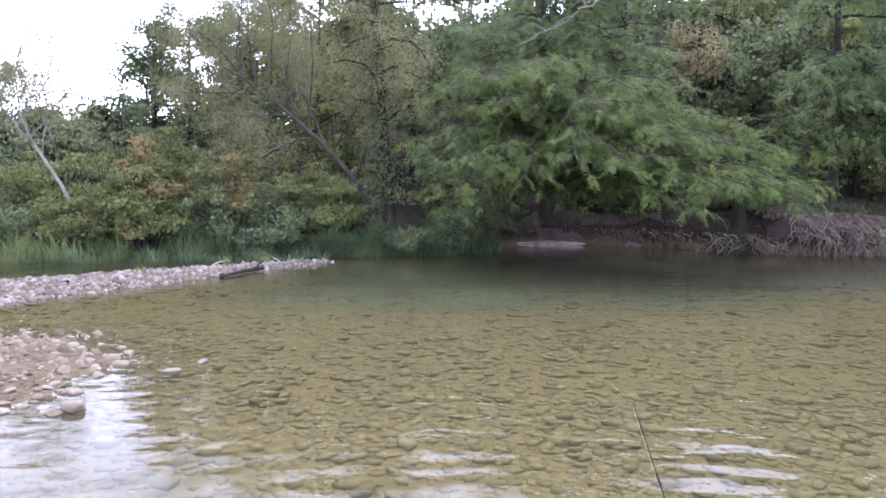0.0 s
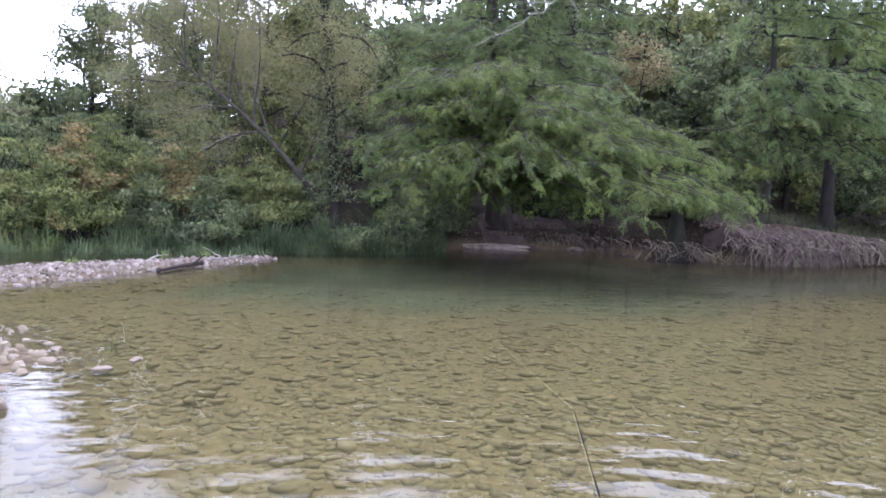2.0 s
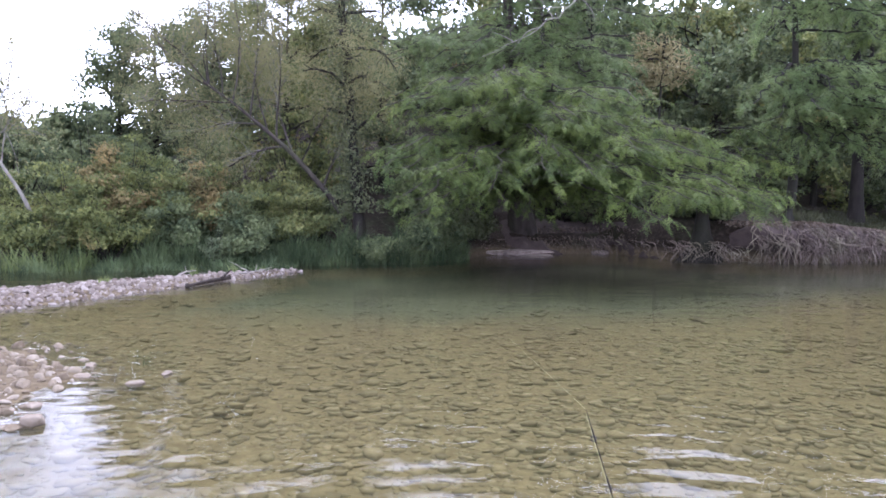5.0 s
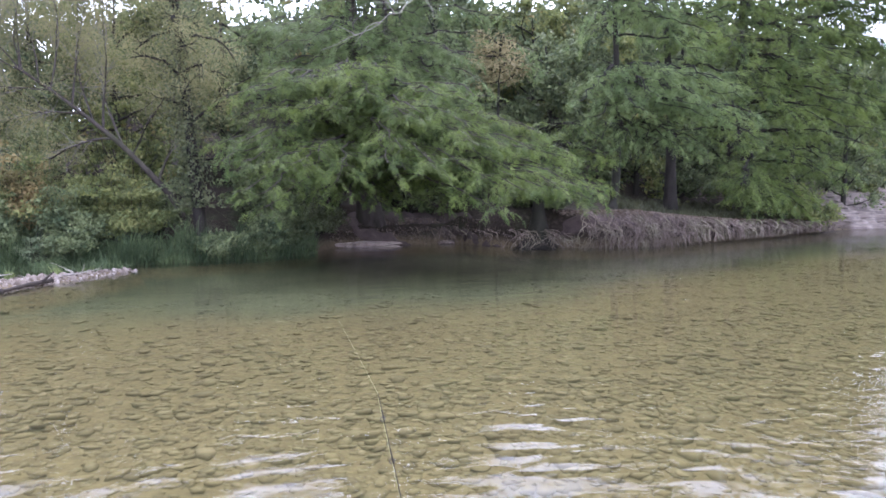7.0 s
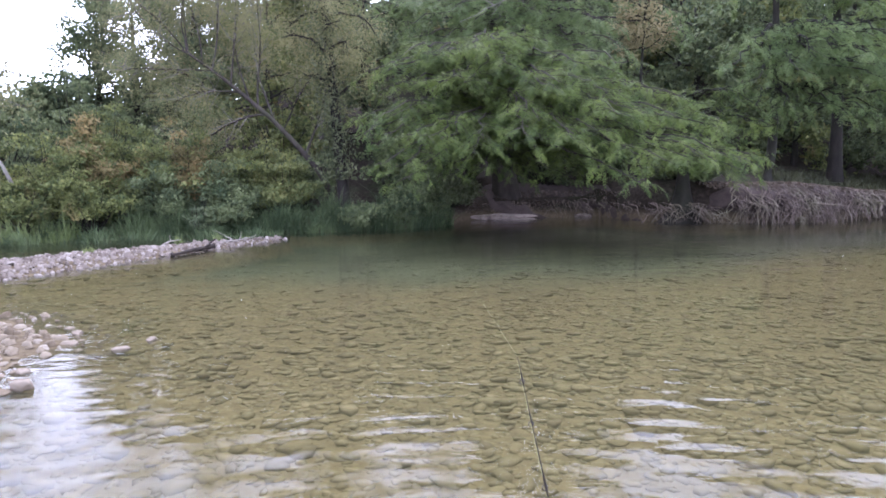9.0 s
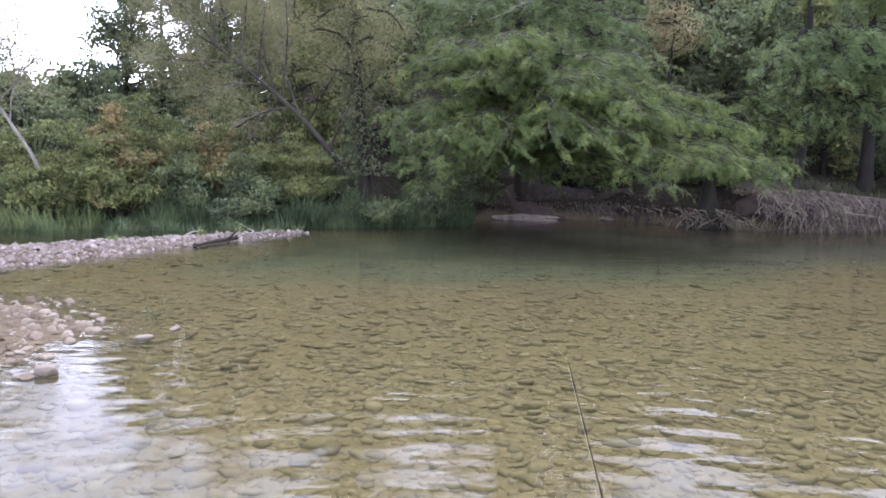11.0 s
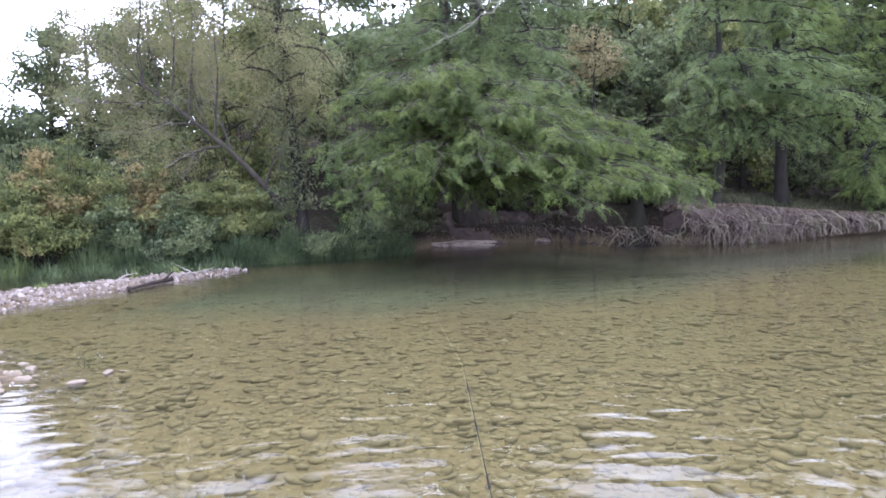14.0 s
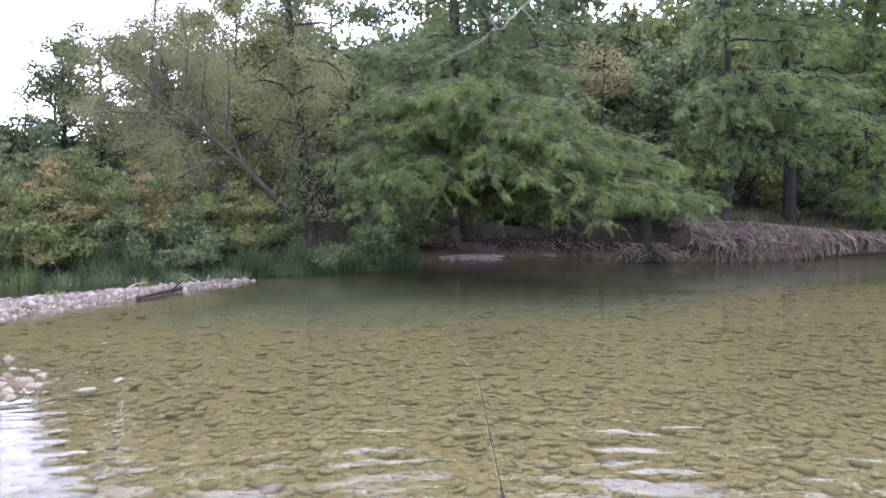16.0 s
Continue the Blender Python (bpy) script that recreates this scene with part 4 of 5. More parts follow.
cypress((5.5, 28.5, 1.0), [(5.5, 28.5, 0.8), (5.4, 28.4, 5.0), (5.2, 28.3, 9.0), (4.9, 28.0, 17.0)], 0.4,
        gap_at(7.3, 10.0, 8.2, tips_in(402, 52, -0.6, 10.5, [(-0.6, 5.0), (10.5, 5.0)], [(-0.6, 7.6), (2, 9.3), (5, 11), (8, 10.0), (10.5, 7.6)], 21.3, 0.55, 6.0, 5)) + tips_in(412, 16, 1.6, 7.6, [(1.6, 10.0), (7.6, 10.0)], [(1.6, 12), (4.5, 13.5), (7.6, 12)], 23.0, 0.25, 3.0),
        "tall bald cypress with layered dark green boughs", LEAF_CYPRESS_DARK, 102, MAT_BARK, 0.30, 0.54, 0.9, 1.9)
dead = thing("dead_branch", (4.6, 20.6, 7.4), "bare bleached dead branch hanging in front of the cypress", "branch")
rg_d = np.random.default_rng(415)
main = (bezier((5.5, 20.6, 8.5), (4.5, 20.2, 7.1), (2.0, 19.6, 5.9), 14) + rg_d.normal(0, 0.035, (14, 3)), np.linspace(0.026, 0.006, 14))
link_mesh("bough", *tubes([main], 6), MAT_PALEBARK, dead, smooth=True)
for f_d, d_d, l_d in ((0.1, (-0.6, 0, 0.5), 1.2), (0.2, (0.3, -0.2, -0.8), 1.0), (0.35, (-0.9, -0.2, 0.05), 1.9), (0.5, (-0.5, 0, 0.6), 0.9), (0.6, (-1.0, 0, -0.2), 1.3), (0.8, (-0.6, 0, 0.3), 0.7)):
    link_mesh("twig", *tubes([limb(rg_d, along(main, f_d)[0], d_d, l_d, 0.016, 0.004, 7, 0.05, 0.16)], 5), MAT_PALEBARK, dead, smooth=True)
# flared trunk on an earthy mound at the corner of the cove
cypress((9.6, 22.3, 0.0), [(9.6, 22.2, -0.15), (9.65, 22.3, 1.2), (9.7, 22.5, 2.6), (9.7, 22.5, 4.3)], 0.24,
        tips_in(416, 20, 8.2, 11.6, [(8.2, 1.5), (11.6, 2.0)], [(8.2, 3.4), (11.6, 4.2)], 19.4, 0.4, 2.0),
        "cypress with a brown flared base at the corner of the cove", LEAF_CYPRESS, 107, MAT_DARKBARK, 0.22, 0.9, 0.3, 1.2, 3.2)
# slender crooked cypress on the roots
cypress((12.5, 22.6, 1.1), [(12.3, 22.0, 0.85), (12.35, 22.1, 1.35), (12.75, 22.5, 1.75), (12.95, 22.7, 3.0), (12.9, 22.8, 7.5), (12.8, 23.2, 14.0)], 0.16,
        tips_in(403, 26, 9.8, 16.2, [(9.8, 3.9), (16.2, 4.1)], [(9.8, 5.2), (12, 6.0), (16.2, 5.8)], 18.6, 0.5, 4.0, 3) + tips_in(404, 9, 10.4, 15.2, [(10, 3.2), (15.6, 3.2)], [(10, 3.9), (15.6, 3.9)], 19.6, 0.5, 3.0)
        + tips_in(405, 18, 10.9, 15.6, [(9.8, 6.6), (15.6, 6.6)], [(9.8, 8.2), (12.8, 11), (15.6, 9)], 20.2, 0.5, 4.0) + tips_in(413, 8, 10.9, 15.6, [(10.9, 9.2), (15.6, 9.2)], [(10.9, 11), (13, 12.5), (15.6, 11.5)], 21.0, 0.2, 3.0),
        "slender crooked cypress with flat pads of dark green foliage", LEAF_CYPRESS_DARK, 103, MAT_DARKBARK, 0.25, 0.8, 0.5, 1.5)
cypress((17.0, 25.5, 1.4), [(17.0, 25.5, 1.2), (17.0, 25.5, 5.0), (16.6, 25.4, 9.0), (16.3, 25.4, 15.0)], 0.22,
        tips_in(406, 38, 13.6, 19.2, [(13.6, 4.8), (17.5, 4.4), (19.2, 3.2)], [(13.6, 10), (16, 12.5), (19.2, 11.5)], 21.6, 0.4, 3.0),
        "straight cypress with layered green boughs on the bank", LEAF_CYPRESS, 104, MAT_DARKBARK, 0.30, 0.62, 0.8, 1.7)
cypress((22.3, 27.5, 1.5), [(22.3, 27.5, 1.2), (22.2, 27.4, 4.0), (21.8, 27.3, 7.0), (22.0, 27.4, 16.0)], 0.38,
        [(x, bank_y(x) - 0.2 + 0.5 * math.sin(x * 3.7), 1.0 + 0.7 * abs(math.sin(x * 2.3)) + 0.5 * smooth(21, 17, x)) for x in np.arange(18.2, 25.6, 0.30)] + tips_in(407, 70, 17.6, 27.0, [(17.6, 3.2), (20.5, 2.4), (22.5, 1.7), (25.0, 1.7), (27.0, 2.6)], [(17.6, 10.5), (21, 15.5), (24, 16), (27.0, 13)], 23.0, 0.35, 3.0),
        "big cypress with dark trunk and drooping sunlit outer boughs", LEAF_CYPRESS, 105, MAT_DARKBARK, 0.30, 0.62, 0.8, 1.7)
cypress((30.0, 33.5, 1.8), [(30.0, 33.5, 1.4), (30.0, 33.4, 5.0), (29.8, 33.3, 9.0), (29.9, 33.4, 18.5)], 0.3,
        tips_in(408, 95, 25.5, 40.5, [(25.5, 4.0), (29, 3.4), (32, 3.6), (35, 4.5)], [(25.5, 15.0), (29.5, 19.0), (33, 18.5), (37, 18.0), (40.5, 17.0)], 29.8, 0.3, 3.0),
        "pale green cypress standing above the rock shelf", LEAF_CYPRESS, 106, MAT_DARKBARK, 0.38, 0.62, 0.8, 1.8)

# the vine-clad upright tree and the leaning willow
vine_tree = broad_tree((-1.45, 20.65), 11.0, 1.5, "slim upright tree with ivy-wrapped dark trunk and thin yellowish crown", LEAF_WILLOW, 111, MAT_DARKBARK, 21000, 0.085, 0.36, (-0.85, 0.2), 0.42, 0.3, "vine_clad_tree", 0.19, True, 0.075, 0.45)
rng = np.random.default_rng(112)
tz = 0.9 + 8.6 * rng.random(5200) ** 1.3
vx = -1.55 - 0.80 * (tz / 10.5) + rng.normal(0, 0.27, 5200) * (0.6 + 0.7 * np.abs(np.sin(tz * 1.3)))
link_mesh("vine", *leaves(rng, np.c_[vx, 20.65 + rng.normal(-0.08, 0.18, 5200), 0.6 + tz], 0.09, 0.7), LEAF_VINE, vine_tree, "grey-green ivy climbing the trunk")


def willow(place, trunk, r0, limbs, label, material, seed, bark, count, leaf=0.11, droop=0.12, clump=0.3, twigs=16, twig_bark=None):
    rg = np.random.default_rng(seed)
    tree = thing("willow_tree", place, label, "tree")
    tp = polyline(trunk, 18)
    tr = np.linspace(r0, r0 * 0.35, 18)
    link_mesh("trunk", *tubes([(tp, tr)], 9), bark, tree, smooth=True)
    paths, centres = [], []
    for f, d, ln in limbs:
        q, _, r = along((tp, tr), f)
        b = limb(rg, q, (d[0], d[1] + 0.3, d[2]), ln, min(r * 0.6, 0.07), 0.01, 10, droop * 0.4, 0.10)
        link_mesh("limb", *tubes([b], 6), bark, tree, smooth=True)
        for j in range(twigs):
            q2, d2, _ = along(b, rg.uniform(0.2, 1.0) * 0.999)
            t = limb(rg, q2, d2 * 0.8 + rg.normal(0, 0.55, 3), rg.uniform(0.5, 1.5), 0.012, 0.003, 7, droop, 0.18)
            paths.append(t)
            centres += [t[0][3], t[0][5], t[0][6]]
    link_mesh("twig_spray", *tubes(paths, 3), twig_bark or bark, tree, smooth=True)["kind"] = "stuff"
    centres = np.array(centres)
    share = rg.random(len(centres)) ** 1.5
    pick = rg.choice(len(centres), count, p=share / share.sum())
    link_mesh("crown", *leaves(rg, centres[pick] + rg.normal(0, clump, (count, 3)), leaf, 0.22, 0.3), material, tree)
    return tree


willow((-1.7, 21.5, 0.5), [(-1.7, 21.5, 0.5), (-2.3, 21.4, 1.8), (-3.6, 21.3, 3.3), (-5.1, 21.2, 4.6), (-6.2, 21.1, 5.4)], 0.105,
       [(0.98, (-0.35, 0, 1.0), 4.0), (0.98, (-0.7, 0.1, 0.85), 4.2), (0.85, (-1.0, 0.0, 0.15), 3.0), (0.7, (-1.0, -0.2, 0.05), 2.6), (0.55, (-0.9, -0.2, 0.1), 2.8), (0.6, (0.1, 0.1, 1.0), 4.0),
        (0.75, (0.0, -0.1, 1.0), 4.0), (0.9, (-0.1, 0.2, 1.0), 3.8), (0.45, (0.3, -0.2, 1.0), 4.2), (0.3, (0.3, -0.2, 0.9), 3.4), (0.95, (-0.7, -0.3, 0.4), 3.0), (0.65, (-0.3, 0.3, 0.9), 4.5), (0.5, (-0.2, 0.3, 1.0), 5.2), (0.97, (-0.15, 0.1, 1.0), 5.2), (0.85, (0.15, 0.0, 1.0), 5.0)],
       "leaning willow with sparse yellow-green leaves and bare grey limbs", LEAF_WILLOW, 113, MAT_BARK, 48000, 0.084, 0.08, 0.25, 26, MAT_TWIGBARK)
willow((-10.4, 19.0, 0.5), [(-9.9, 19.1, 0.4), (-10.4, 19.0, 1.9), (-11.2, 18.9, 3.2), (-11.5, 18.9, 4.0)], 0.065,
       [(0.95, (-0.3, 0, 1), 2.0), (0.9, (0.2, 0.1, 1), 2.2), (0.75, (-0.8, 0, 0.9), 2.0), (0.8, (0.5, 0.0, 0.9), 1.7), (0.85, (-0.1, -0.3, 1), 2.0), (0.65, (-0.2, 0.1, 1), 2.4)],
       "young pale-barked willow with light feathery crown", LEAF_WILLOW, 114, MAT_TWIGBARK, 6500, 0.11, 0.08, 0.22)

# taller trees behind the left bank
broad_tree((-10.9, 30.0), 7.4, 2.6, "broad dark-green elm standing behind the shrubs", LEAF_BROAD, 121, MAT_DARKBARK, 33000, 0.125, 0.08)
broad_tree((-12.2, 29.6), 5.4, 1.6, "dark-green elm sapling beside the taller elm", LEAF_BROAD, 120, MAT_DARKBARK, 7000, 0.18, 0.05)
broad_tree((-8.2, 29.5), 7.6, 2.5, "broad dark-green elm standing behind the shrubs", LEAF_BROAD, 122, MAT_DARKBARK, 31000, 0.13, 0.08)
broad_tree((-5.0, 28.5), 8.4, 2.6, "yellowing broadleaf tree behind the willow", LEAF_BUSH, 123, MAT_DARKBARK, 17000, 0.18, 0.08)
broad_tree((-3.2, 30.0), 8.2, 2.3, "twiggy broadleaf tree behind the willow", LEAF_BUSH, 126, MAT_TWIGBARK, 9000, 0.15, 0.15)
broad_tree((-1.2, 29.0), 8.8, 3.0, "dark broadleaf tree behind the willow", LEAF_BROAD, 124, MAT_DARKBARK, 14000, 0.18, 0.08)
for i, (x, y, hh, wd) in enumerate([(-24, 34, 3.8, 2.6), (-19.5, 31, 2.8, 2.2), (-16.4, 29, 2.2, 2.0), (-14.4, 30, 2.4, 1.8), (-30, 36, 4.0, 3.0)]):
    broad_tree((x, y), hh, wd, "low rounded dark-green tree on the far bank", LEAF_BROAD, 130 + i, MAT_DARKBARK, 9000, 0.22, 0.06, group="low trees on the far bank")
# woodland behind the cypresses
for i, (x, y, hh, wd) in enumerate([(4.2, 34, 12.5, 2.8), (6, 37, 10.5, 3.4), (9.0, 34, 11.5, 2.8), (15, 36, 6.5, 3.2), (19.5, 34, 11.0, 3.2), (24.5, 36, 16.0, 3.6), (29.5, 37, 17.0, 3.6), (34, 38, 16.0, 3.4), (39, 40, 17.0, 3.8), (45, 44, 12.0, 3.8), (8, 30.5, 7.0, 2.4), (13, 29.5, 6.5, 2.4), (18, 30.0, 6.5, 2.4), (24, 31.0, 6.5, 2.4), (36.5, 36, 17.0, 3.4)]):
    broad_tree((x, y), hh, wd, "dense green woodland tree behind the cypresses", LEAF_BROAD if i % 3 else LEAF_BUSH, 150 + i, MAT_DARKBARK, 6500, 0.25, 0.06, group="woodland trees")

# the wooded slope that closes the view
rng = np.random.default_rng(180)
# far left, out of view, the ridge is raised to dim the reflected sky
ridge_x, ridge_z = [-70, -36, -30, -14.5, -12.5, -6, -4, -1.5, 1.5, 4, 14, 22, 30, 36, 44, 70], [15.0, 13.0, 5.4, 5.0, 8.0, 11.0, 13.0, 11.0, 11.2, 13.2, 13.4, 14.5, 14.5, 14.5, 12.0, 10.0]
cx = rng.uniform(-60, 62, 5200)
cy = np.where(cx < -13, 38, 37) + rng.uniform(0, 7, 5200) + np.maximum(cx - 30, 0) * 0.4
zt = np.interp(cx, ridge_x, ridge_z) * (cy / 40) * (1 + 0.06 * np.sin(cx * 1.7) + 0.05 * np.sin(cx * 0.63 + 1))
zb = land(cx, cy)
cz = zb + (zt - zb) * rng.random(5200) ** 0.8
n = 5200 * 13
off = rng.normal(0, 1, (n, 3)) * np.array([0.75, 0.6, 0.5])
woods = link_mesh("far_woods", *leaves(rng, np.repeat(np.c_[cx, cy, cz], 13, 0) + off, 0.52, 0.6, 0.5, off), LEAF_BROAD)
cx, cy = rng.uniform(-10, 62, 14000), rng.uniform(47, 52, 14000)
zt = np.interp(cx, ridge_x, ridge_z) * 1.10
zb = land(cx, cy)
backing = leaves(rng, np.c_[cx, cy, zb + np.maximum(zt - zb, 0.5) * rng.random(14000)], 1.1, 0.7, 0.4)
tagged(link_mesh("far_woods", *backing, LEAF_BROAD), "dense dark woods on top of the slope", "woods", kind="stuff")
tagged(woods, "dense green woods covering the slope behind the river", "woods", kind="stuff")
broad_tree((8.75, 24.2), 6.9, 0.95, "slim autumn tree with thin tan-and-yellow leaves among the cypresses", LEAF_RUST, 170, MAT_DARKBARK, 3600, 0.11, 0.74, (0.1, -0.2), 0.26, 0.5, "tree", 0.07, True)

# ---- shrubs on the left bank ----
for i, (x, y, wd, tl, mat, lab) in enumerate([
        (-9.9, 18.75, 1.0, 1.9, LEAF_BUSH, "green shrub with yellowing leaves leaning over the side channel"),
        (-8.3, 19.2, 1.1, 2.3, LEAF_BUSH, "green shrub with rusty orange tips over the water"),
        (-6.6, 20.0, 1.0, 1.7, LEAF_BROAD, "dark-green shrub hanging over the reeds"),
        (-4.9, 20.6, 1.1, 2.0, LEAF_BROAD, "dark-green shrub hanging over the reeds"),
        (-3.4, 20.9, 0.9, 1.9, LEAF_YELLOW, "yellow-green shrub hanging over the reeds"),
        (0.9, 22.0, 0.9, 1.6, LEAF_BROAD, "dark-green shrub under the cypress boughs"),
        (-0.9, 20.2, 0.6, 0.9, LEAF_BROAD, "dark-green shrub at the foot of the vine-clad tree"),
        (-4.7, 19.9, 0.8, 1.5, LEAF_BROAD, "dark-green shrub hanging over the reeds"),
        (0.2, 20.8, 0.7, 1.2, LEAF_BROAD, "dark-green shrub hanging over the reeds"),
        (-12.2, 18.6, 1.3, 2.0, LEAF_BROAD, "dark-green shrub leaning over the side channel"),
        (10.4, 22.9, 0.7, 1.0, LEAF_BROAD, "dark-green undergrowth beside the roots"),
        (10.1, 23.7, 0.9, 1.3, LEAF_BROAD, "dark-green undergrowth in the shade of the cove"),
        (2.0, 24.0, 0.8, 1.2, LEAF_VINE, "grey-green undergrowth beside the cove"),
        (-9.4, 19.9, 1.5, 2.6, LEAF_BUSH, "dense green shrub with yellowing leaves on the bank"),
        (-11.8, 20.5, 1.8, 2.8, LEAF_BUSH, "dense green shrub with yellowing leaves on the bank"),
        (-14.2, 20.0, 1.8, 2.6, LEAF_BROAD, "dense dark-green shrub on the bank"),
        (-17.5, 21.0, 2.4, 3.4, LEAF_BROAD, "dense dark-green shrub on the bank"),
        (-22.0, 22.0, 2.8, 3.6, LEAF_BROAD, "dense dark-green shrub on the bank"),
        (-8.75, 20.3, 0.85, 3.1, LEAF_AMBER, "amber-tinged shrub among the green ones on the bank"),
        (-6.2, 20.9, 0.7, 2.5, LEAF_AMBER, "amber-tinged shrub among the green ones on the bank"),
        (-8.9, 21.6, 1.5, 3.7, LEAF_BUSH, "tall green shrub with rusty tips"),
        (-7.3, 20.9, 1.4, 2.9, LEAF_BUSH, "dense green shrub with yellowing leaves on the bank"),
        (-5.6, 21.6, 1.5, 3.1, LEAF_BUSH, "dense green shrub with yellowing leaves on the bank"),
        (-4.1, 21.9, 1.4, 3.0, LEAF_YELLOW, "bright yellow-green shrub on the bank"),
        (-2.9, 21.9, 1.1, 2.4, LEAF_BROAD, "dark-green shrub at the foot of the willow"),
        (-7.2, 23.6, 2.0, 4.6, LEAF_BROAD, "tall dark-green shrub behind the bank"),
        (-10.6, 23.8, 2.0, 4.0, LEAF_BROAD, "tall dark-green shrub behind the bank"),
        (-13.4, 24.2, 2.2, 3.4, LEAF_BROAD, "tall dark-green shrub behind the bank"),
        (-4.2, 24.4, 1.8, 4.8, LEAF_BUSH, "tall yellowing shrub behind the willow"),
        (0.3, 25.6, 1.5, 3.0, LEAF_BROAD, "dark-green shrub under the cypress"),
        (1.2, 25.4, 1.6, 3.8, LEAF_BROAD, "dark-green shrub under the cypress"),
        # undergrowth added to block sky gaps under the cypresses
        (3.0, 27.6, 1.7, 4.4, LEAF_BROAD, "dark-green shrub in the shade behind the cove"),
        (5.8, 27.4, 1.7, 4.2, LEAF_BROAD, "dark-green shrub in the shade behind the cove"),
        (8.2, 26.8, 1.7, 3.8, LEAF_BROAD, "dark-green shrub in the shade behind the cove"),
        (10.8, 28.6, 1.8, 4.0, LEAF_BROAD, "dark-green shrub in the shade"),
        (13.2, 30.2, 2.0, 4.2, LEAF_BROAD, "dark-green shrub in the shade"),
        (17.0, 30.6, 2.2, 4.4, LEAF_BROAD, "dark-green shrub in the shade"),
        (21.0, 31.4, 2.2, 4.4, LEAF_BROAD, "dark-green shrub in the shade"),
        (26.2, 27.5, 1.2, 1.9, LEAF_BUSH, "green undergrowth where the bank meets the shelf"),
        (24.5, 28.2, 1.7, 2.6, LEAF_BUSH, "green shrub at the end of the bank"),
        (27.5, 31.5, 1.8, 3.0, LEAF_BUSH, "green shrub above the rock shelf")]):
    shrub((x, y), wd, tl, lab, mat, 200 + i, 7600 if y < 23 else 3300, 0.108 if y < 23 else 0.165, under=0.30 if x < 0 and y < 22 else 0.02)
shrub((-5.45, 19.35), 0.45, 1.3, "pale sage-green leafy weed", LEAF_SAGE, 240, 1400, 0.08, category="plant", name="plant", clump=0.12)


# ---- dead leaves on the bank ----
rng = np.random.default_rng(290)
lx, ld = rng.uniform(2.5, 28, 9000), 0.25 + 1.1 * rng.random(9000) ** 1.3
lz = np.where(lx > 10.2, np.interp(ld, [0.02, 0.25, 0.6, 1.0, 1.4], [0.85, 0.98, 1.06, 1.08, 1.08]) * np.interp(lx, LIP_X, LIP_K), np.interp(ld, [0.0, 0.3, 0.45, 0.8, 1.3, 2.0, 3.0], [0.0, 0.2, 0.45, 0.62, 0.9, 1.15, 1.3]))
ly = np.interp(lx, BANK_X, BANK_Y) + ld
litter = link_mesh("leaf_litter", *leaves(rng, np.c_[lx, ly, lz + rng.uniform(0.0, 0.10, 9000)], 0.10, 0.5, 1.6), MAT_LITTER)
tagged(litter, "brown dead leaves scattered over the earth banks", "leaf litter", kind="stuff")

# ---- reeds and grass ----
def blades(rg, pts, tall, width, lean=0.35, segs=3):
    n = len(pts)
    a = rg.uniform(0, 6.28, n)
    d = np.c_[np.cos(a), np.sin(a), np.zeros(n)]
    s = np.c_[-np.sin(a + rg.normal(0, 0.8, n)), np.cos(a), np.zeros(n)]
    H = tall * rg.uniform(0.5, 1.2, (n, 1))
    ln = lean * rg.uniform(0.2, 1.6, (n, 1))
    V = []
    for k in range(segs + 1):
        f = k / segs
        c = pts + np.array([0, 0, 1.0]) * H * (f - 0.25 * ln * f * f) + d * H * ln * f * f
        w = width * (1 - f) ** 0.6 * 0.5 + 0.001
        V += [c - s * w, c + s * w]
    V = np.stack(V, 1)
    m = 2 * (segs + 1)
    i = np.arange(n)[:, None] * m
    F = np.concatenate([i + [2 * k, 2 * k + 1, 2 * k + 3, 2 * k + 2] for k in range(segs)], 0)
    return V.reshape(-1, 3), F


def grass_belt(name, x0, x1, d0, d1, count, tall, width, material, seed, label, lean=0.35):
    rg = np.random.default_rng(seed)
    x = rg.uniform(x0, x1, count)
    tuft = 0.5 + 0.5 * np.sin(x * 3.1 + seed) * np.sin(x * 1.3)
    y = np.interp(x, BANK_X, BANK_Y) + d0 + (d1 - d0) * rg.random(count) ** 1.3
    z = np.maximum(land(x, y), -0.15) - 0.03
    clumpy = (0.35 + 0.9 * np.abs(np.sin(x * 2.3 + seed) * np.sin(x * 0.9 + y * 1.7)) + rg.normal(0, 0.12, count))[:, None]
    V, F = blades(rg, np.c_[x, y, z], tall * np.clip(clumpy, 0.25, 1.4), width, lean)
    ob = link_mesh(name, V, F, material)
    return tagged(ob, label, "grass", kind="stuff")


grass_belt("reeds", -7.5, 1.9, -0.35, 1.3, 6500, 0.95, 0.022, GRASS, 301, "tall dark-green reeds along the water's edge", 0.6)
grass_belt("reeds", -20, -7.5, -0.3, 1.0, 4000, 0.6, 0.024, GRASS, 302, "tall dark-green reeds along the water's edge", 0.6)
grass_belt("reeds", -10.5, -3.0, -1.9, 0.0, 3600, 0.50, 0.022, GRASS, 305, "dark-green reeds standing in the side channel behind the bar", 0.6)
grass_belt("tall_grass", -12.5, -8.3, -1.3, 0.2, 1300, 1.0, 0.02, GRASS_BRIGHT, 303, "bright yellow-green tall grass in the side channel", 0.5)
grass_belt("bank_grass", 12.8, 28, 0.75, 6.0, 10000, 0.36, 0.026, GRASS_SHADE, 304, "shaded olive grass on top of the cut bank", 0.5)

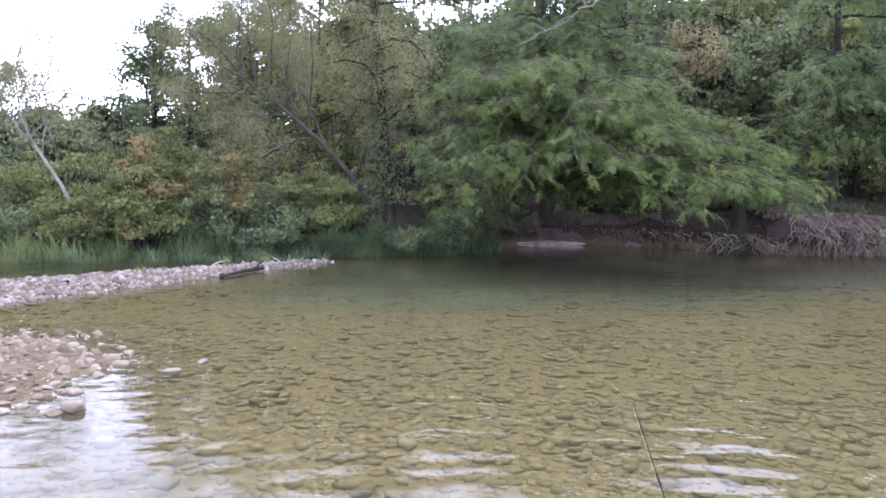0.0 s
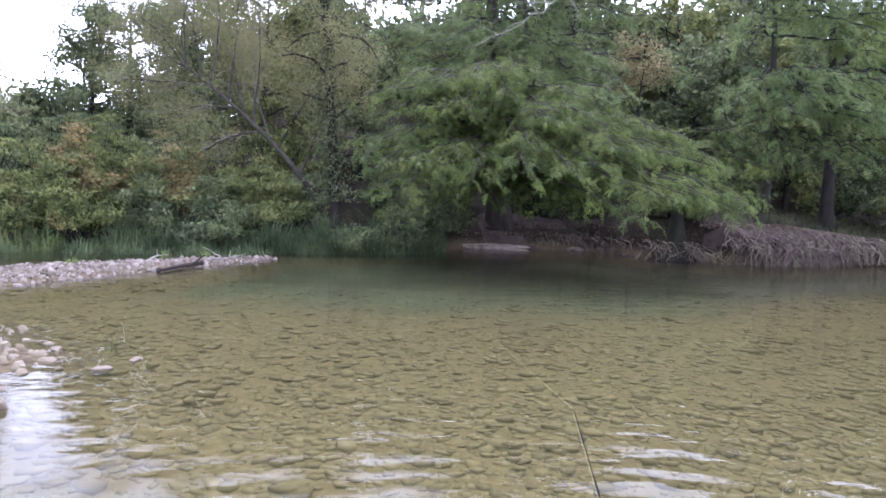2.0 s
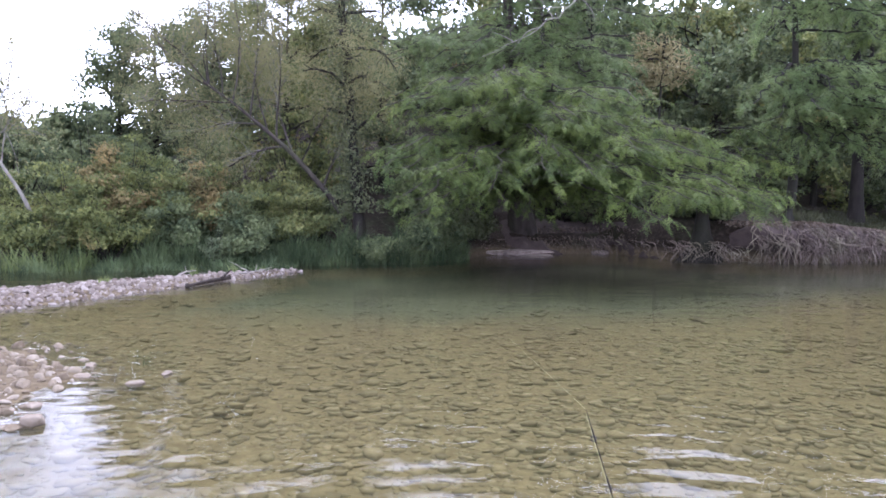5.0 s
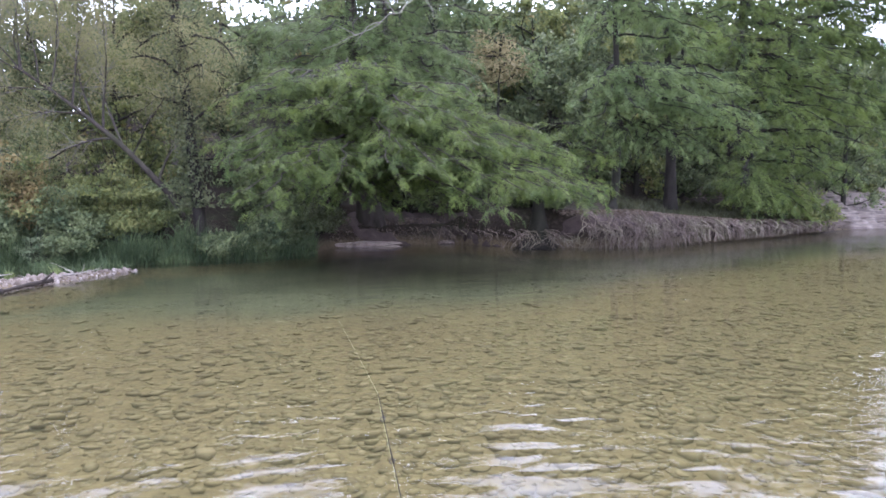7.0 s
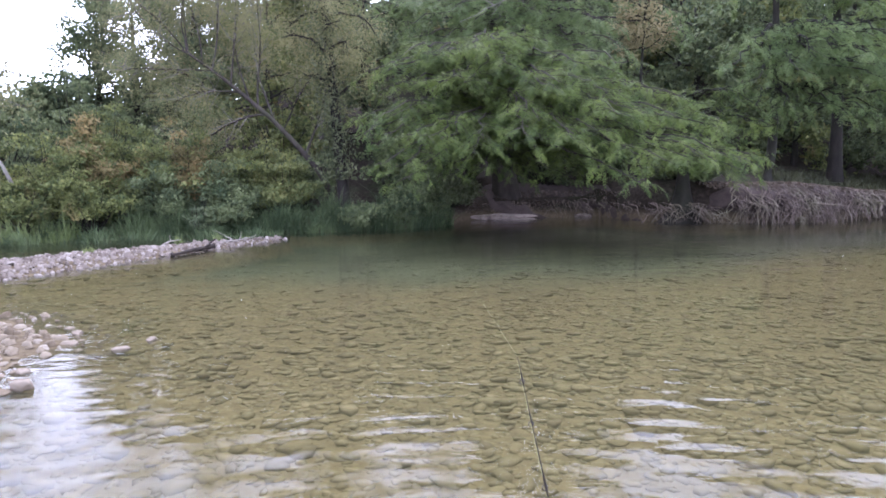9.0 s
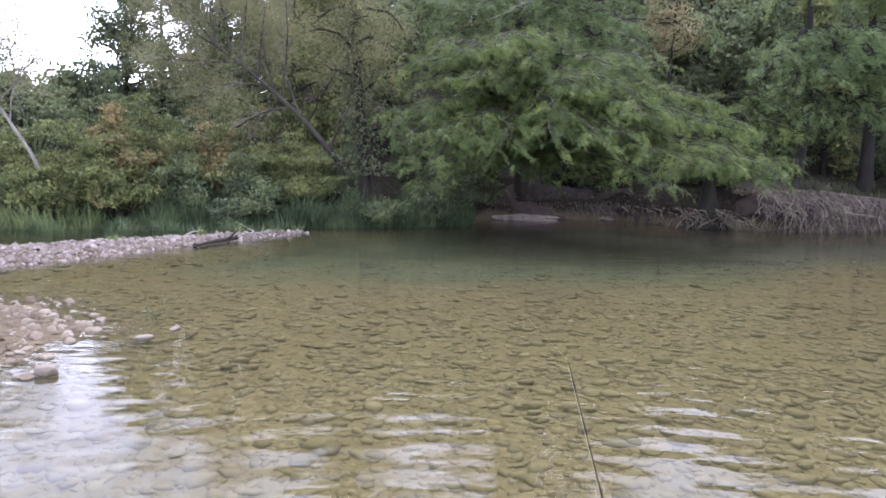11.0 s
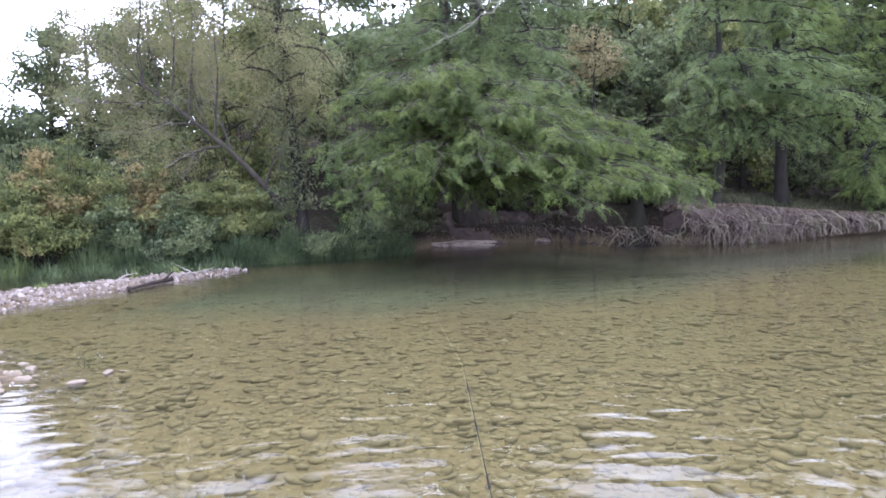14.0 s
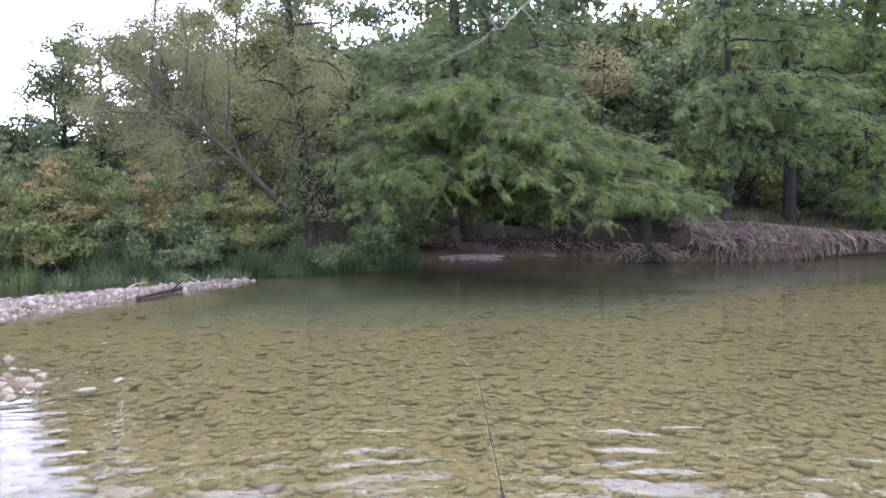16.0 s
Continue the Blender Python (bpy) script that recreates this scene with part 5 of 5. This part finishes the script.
def tuft(name, place, count, tall, width, material, seed, label, category, group=""):
    rg = np.random.default_rng(seed)
    p0 = np.array(place) + rg.normal(0, 0.05, (count, 3)) * np.array([1, 1, 0])
    ob = link_mesh(name, *blades(rg, p0, tall, width, 0.6), material)
    return tagged(ob, label, category, group)


tuft("grass_tuft", (-2.65, 7.05, -0.2), 11, 0.34, 0.008, GRASS, 311, "thin green grass tuft standing in the shallows", "grass")
for i, (x, y, tl) in enumerate([(-4.75, 15.35, 0.22), (-3.6, 16.9, 0.2), (-5.9, 13.6, 0.16), (-4.1, 16.2, 0.24)]):
    tuft("weed", (x, y, height(x, y)), 40, tl, 0.02, GRASS_BRIGHT, 320 + i, "small green weed growing on the gravel bar", "weed", "weeds on the gravel bar")

# ---- the fishing rod ----
rod = thing("fishing_rod", (0.618, -0.15, -0.25), "thin dark brown fishing rod with its butt on the river bed", "fishing rod")
A, B = np.array([0.618, -0.15, -0.27]), np.array([0.615, 2.098, 0.916])
tt = np.linspace(0, 1, 14)[:, None]
curve = A + (B - A) * tt
link_mesh("blank", *tubes([(curve, 0.0010 + 0.0095 * (1 - np.linspace(0, 1, 14)) ** 1.3)], 10), MAT_ROD, rod, smooth=True)
for f in (0.45, 0.68, 0.80, 0.89, 0.96):
    q_, d_, _ = along((curve, tt[:, 0]), f)
    ring = [(q_ + np.array([0, 0, -0.012]) + 0.008 * np.array([math.cos(u), 0, math.sin(u)]), 0.0015) for u in np.linspace(0, 2 * math.pi, 13)]
    guide = link_mesh("guide", *tubes([(np.array([r[0] for r in ring]), np.array([r[1] for r in ring]))], 5), MAT_GUIDE, rod, "small black line guide", smooth=True)
    link_mesh("foot", *tubes([(np.array([q_ - d_ * 0.022 + [0, 0, -0.004], q_ + [0, 0, -0.006], q_ + d_ * 0.022 + [0, 0, -0.004]]), np.array([0.0012, 0.0022, 0.0012]))], 5), MAT_GUIDE, guide, smooth=True)
    link_mesh("thread_wrap", *tubes([(np.array([q_ - d_ * 0.024, q_ + d_ * 0.024]), np.full(2, 0.0022 + 0.0095 * (1 - f) ** 1.3))], 8), MAT_ROD, guide, "dark thread binding", smooth=True)
link_mesh("line", *tubes([(curve + np.array([0, 0, -0.014]), np.full(14, 0.0004))], 4), MAT_LINE, rod, "yellowish line running under the blank")
cast = np.array([B + (np.array([1.2, 9.0, 0.004]) - B) * f  for f in np.linspace(0, 1, 24)])
link_mesh("cast_line", *tubes([(cast, np.full(24, 0.00035))], 4), MAT_LINE, rod, "yellow line cast from the tip onto the water")
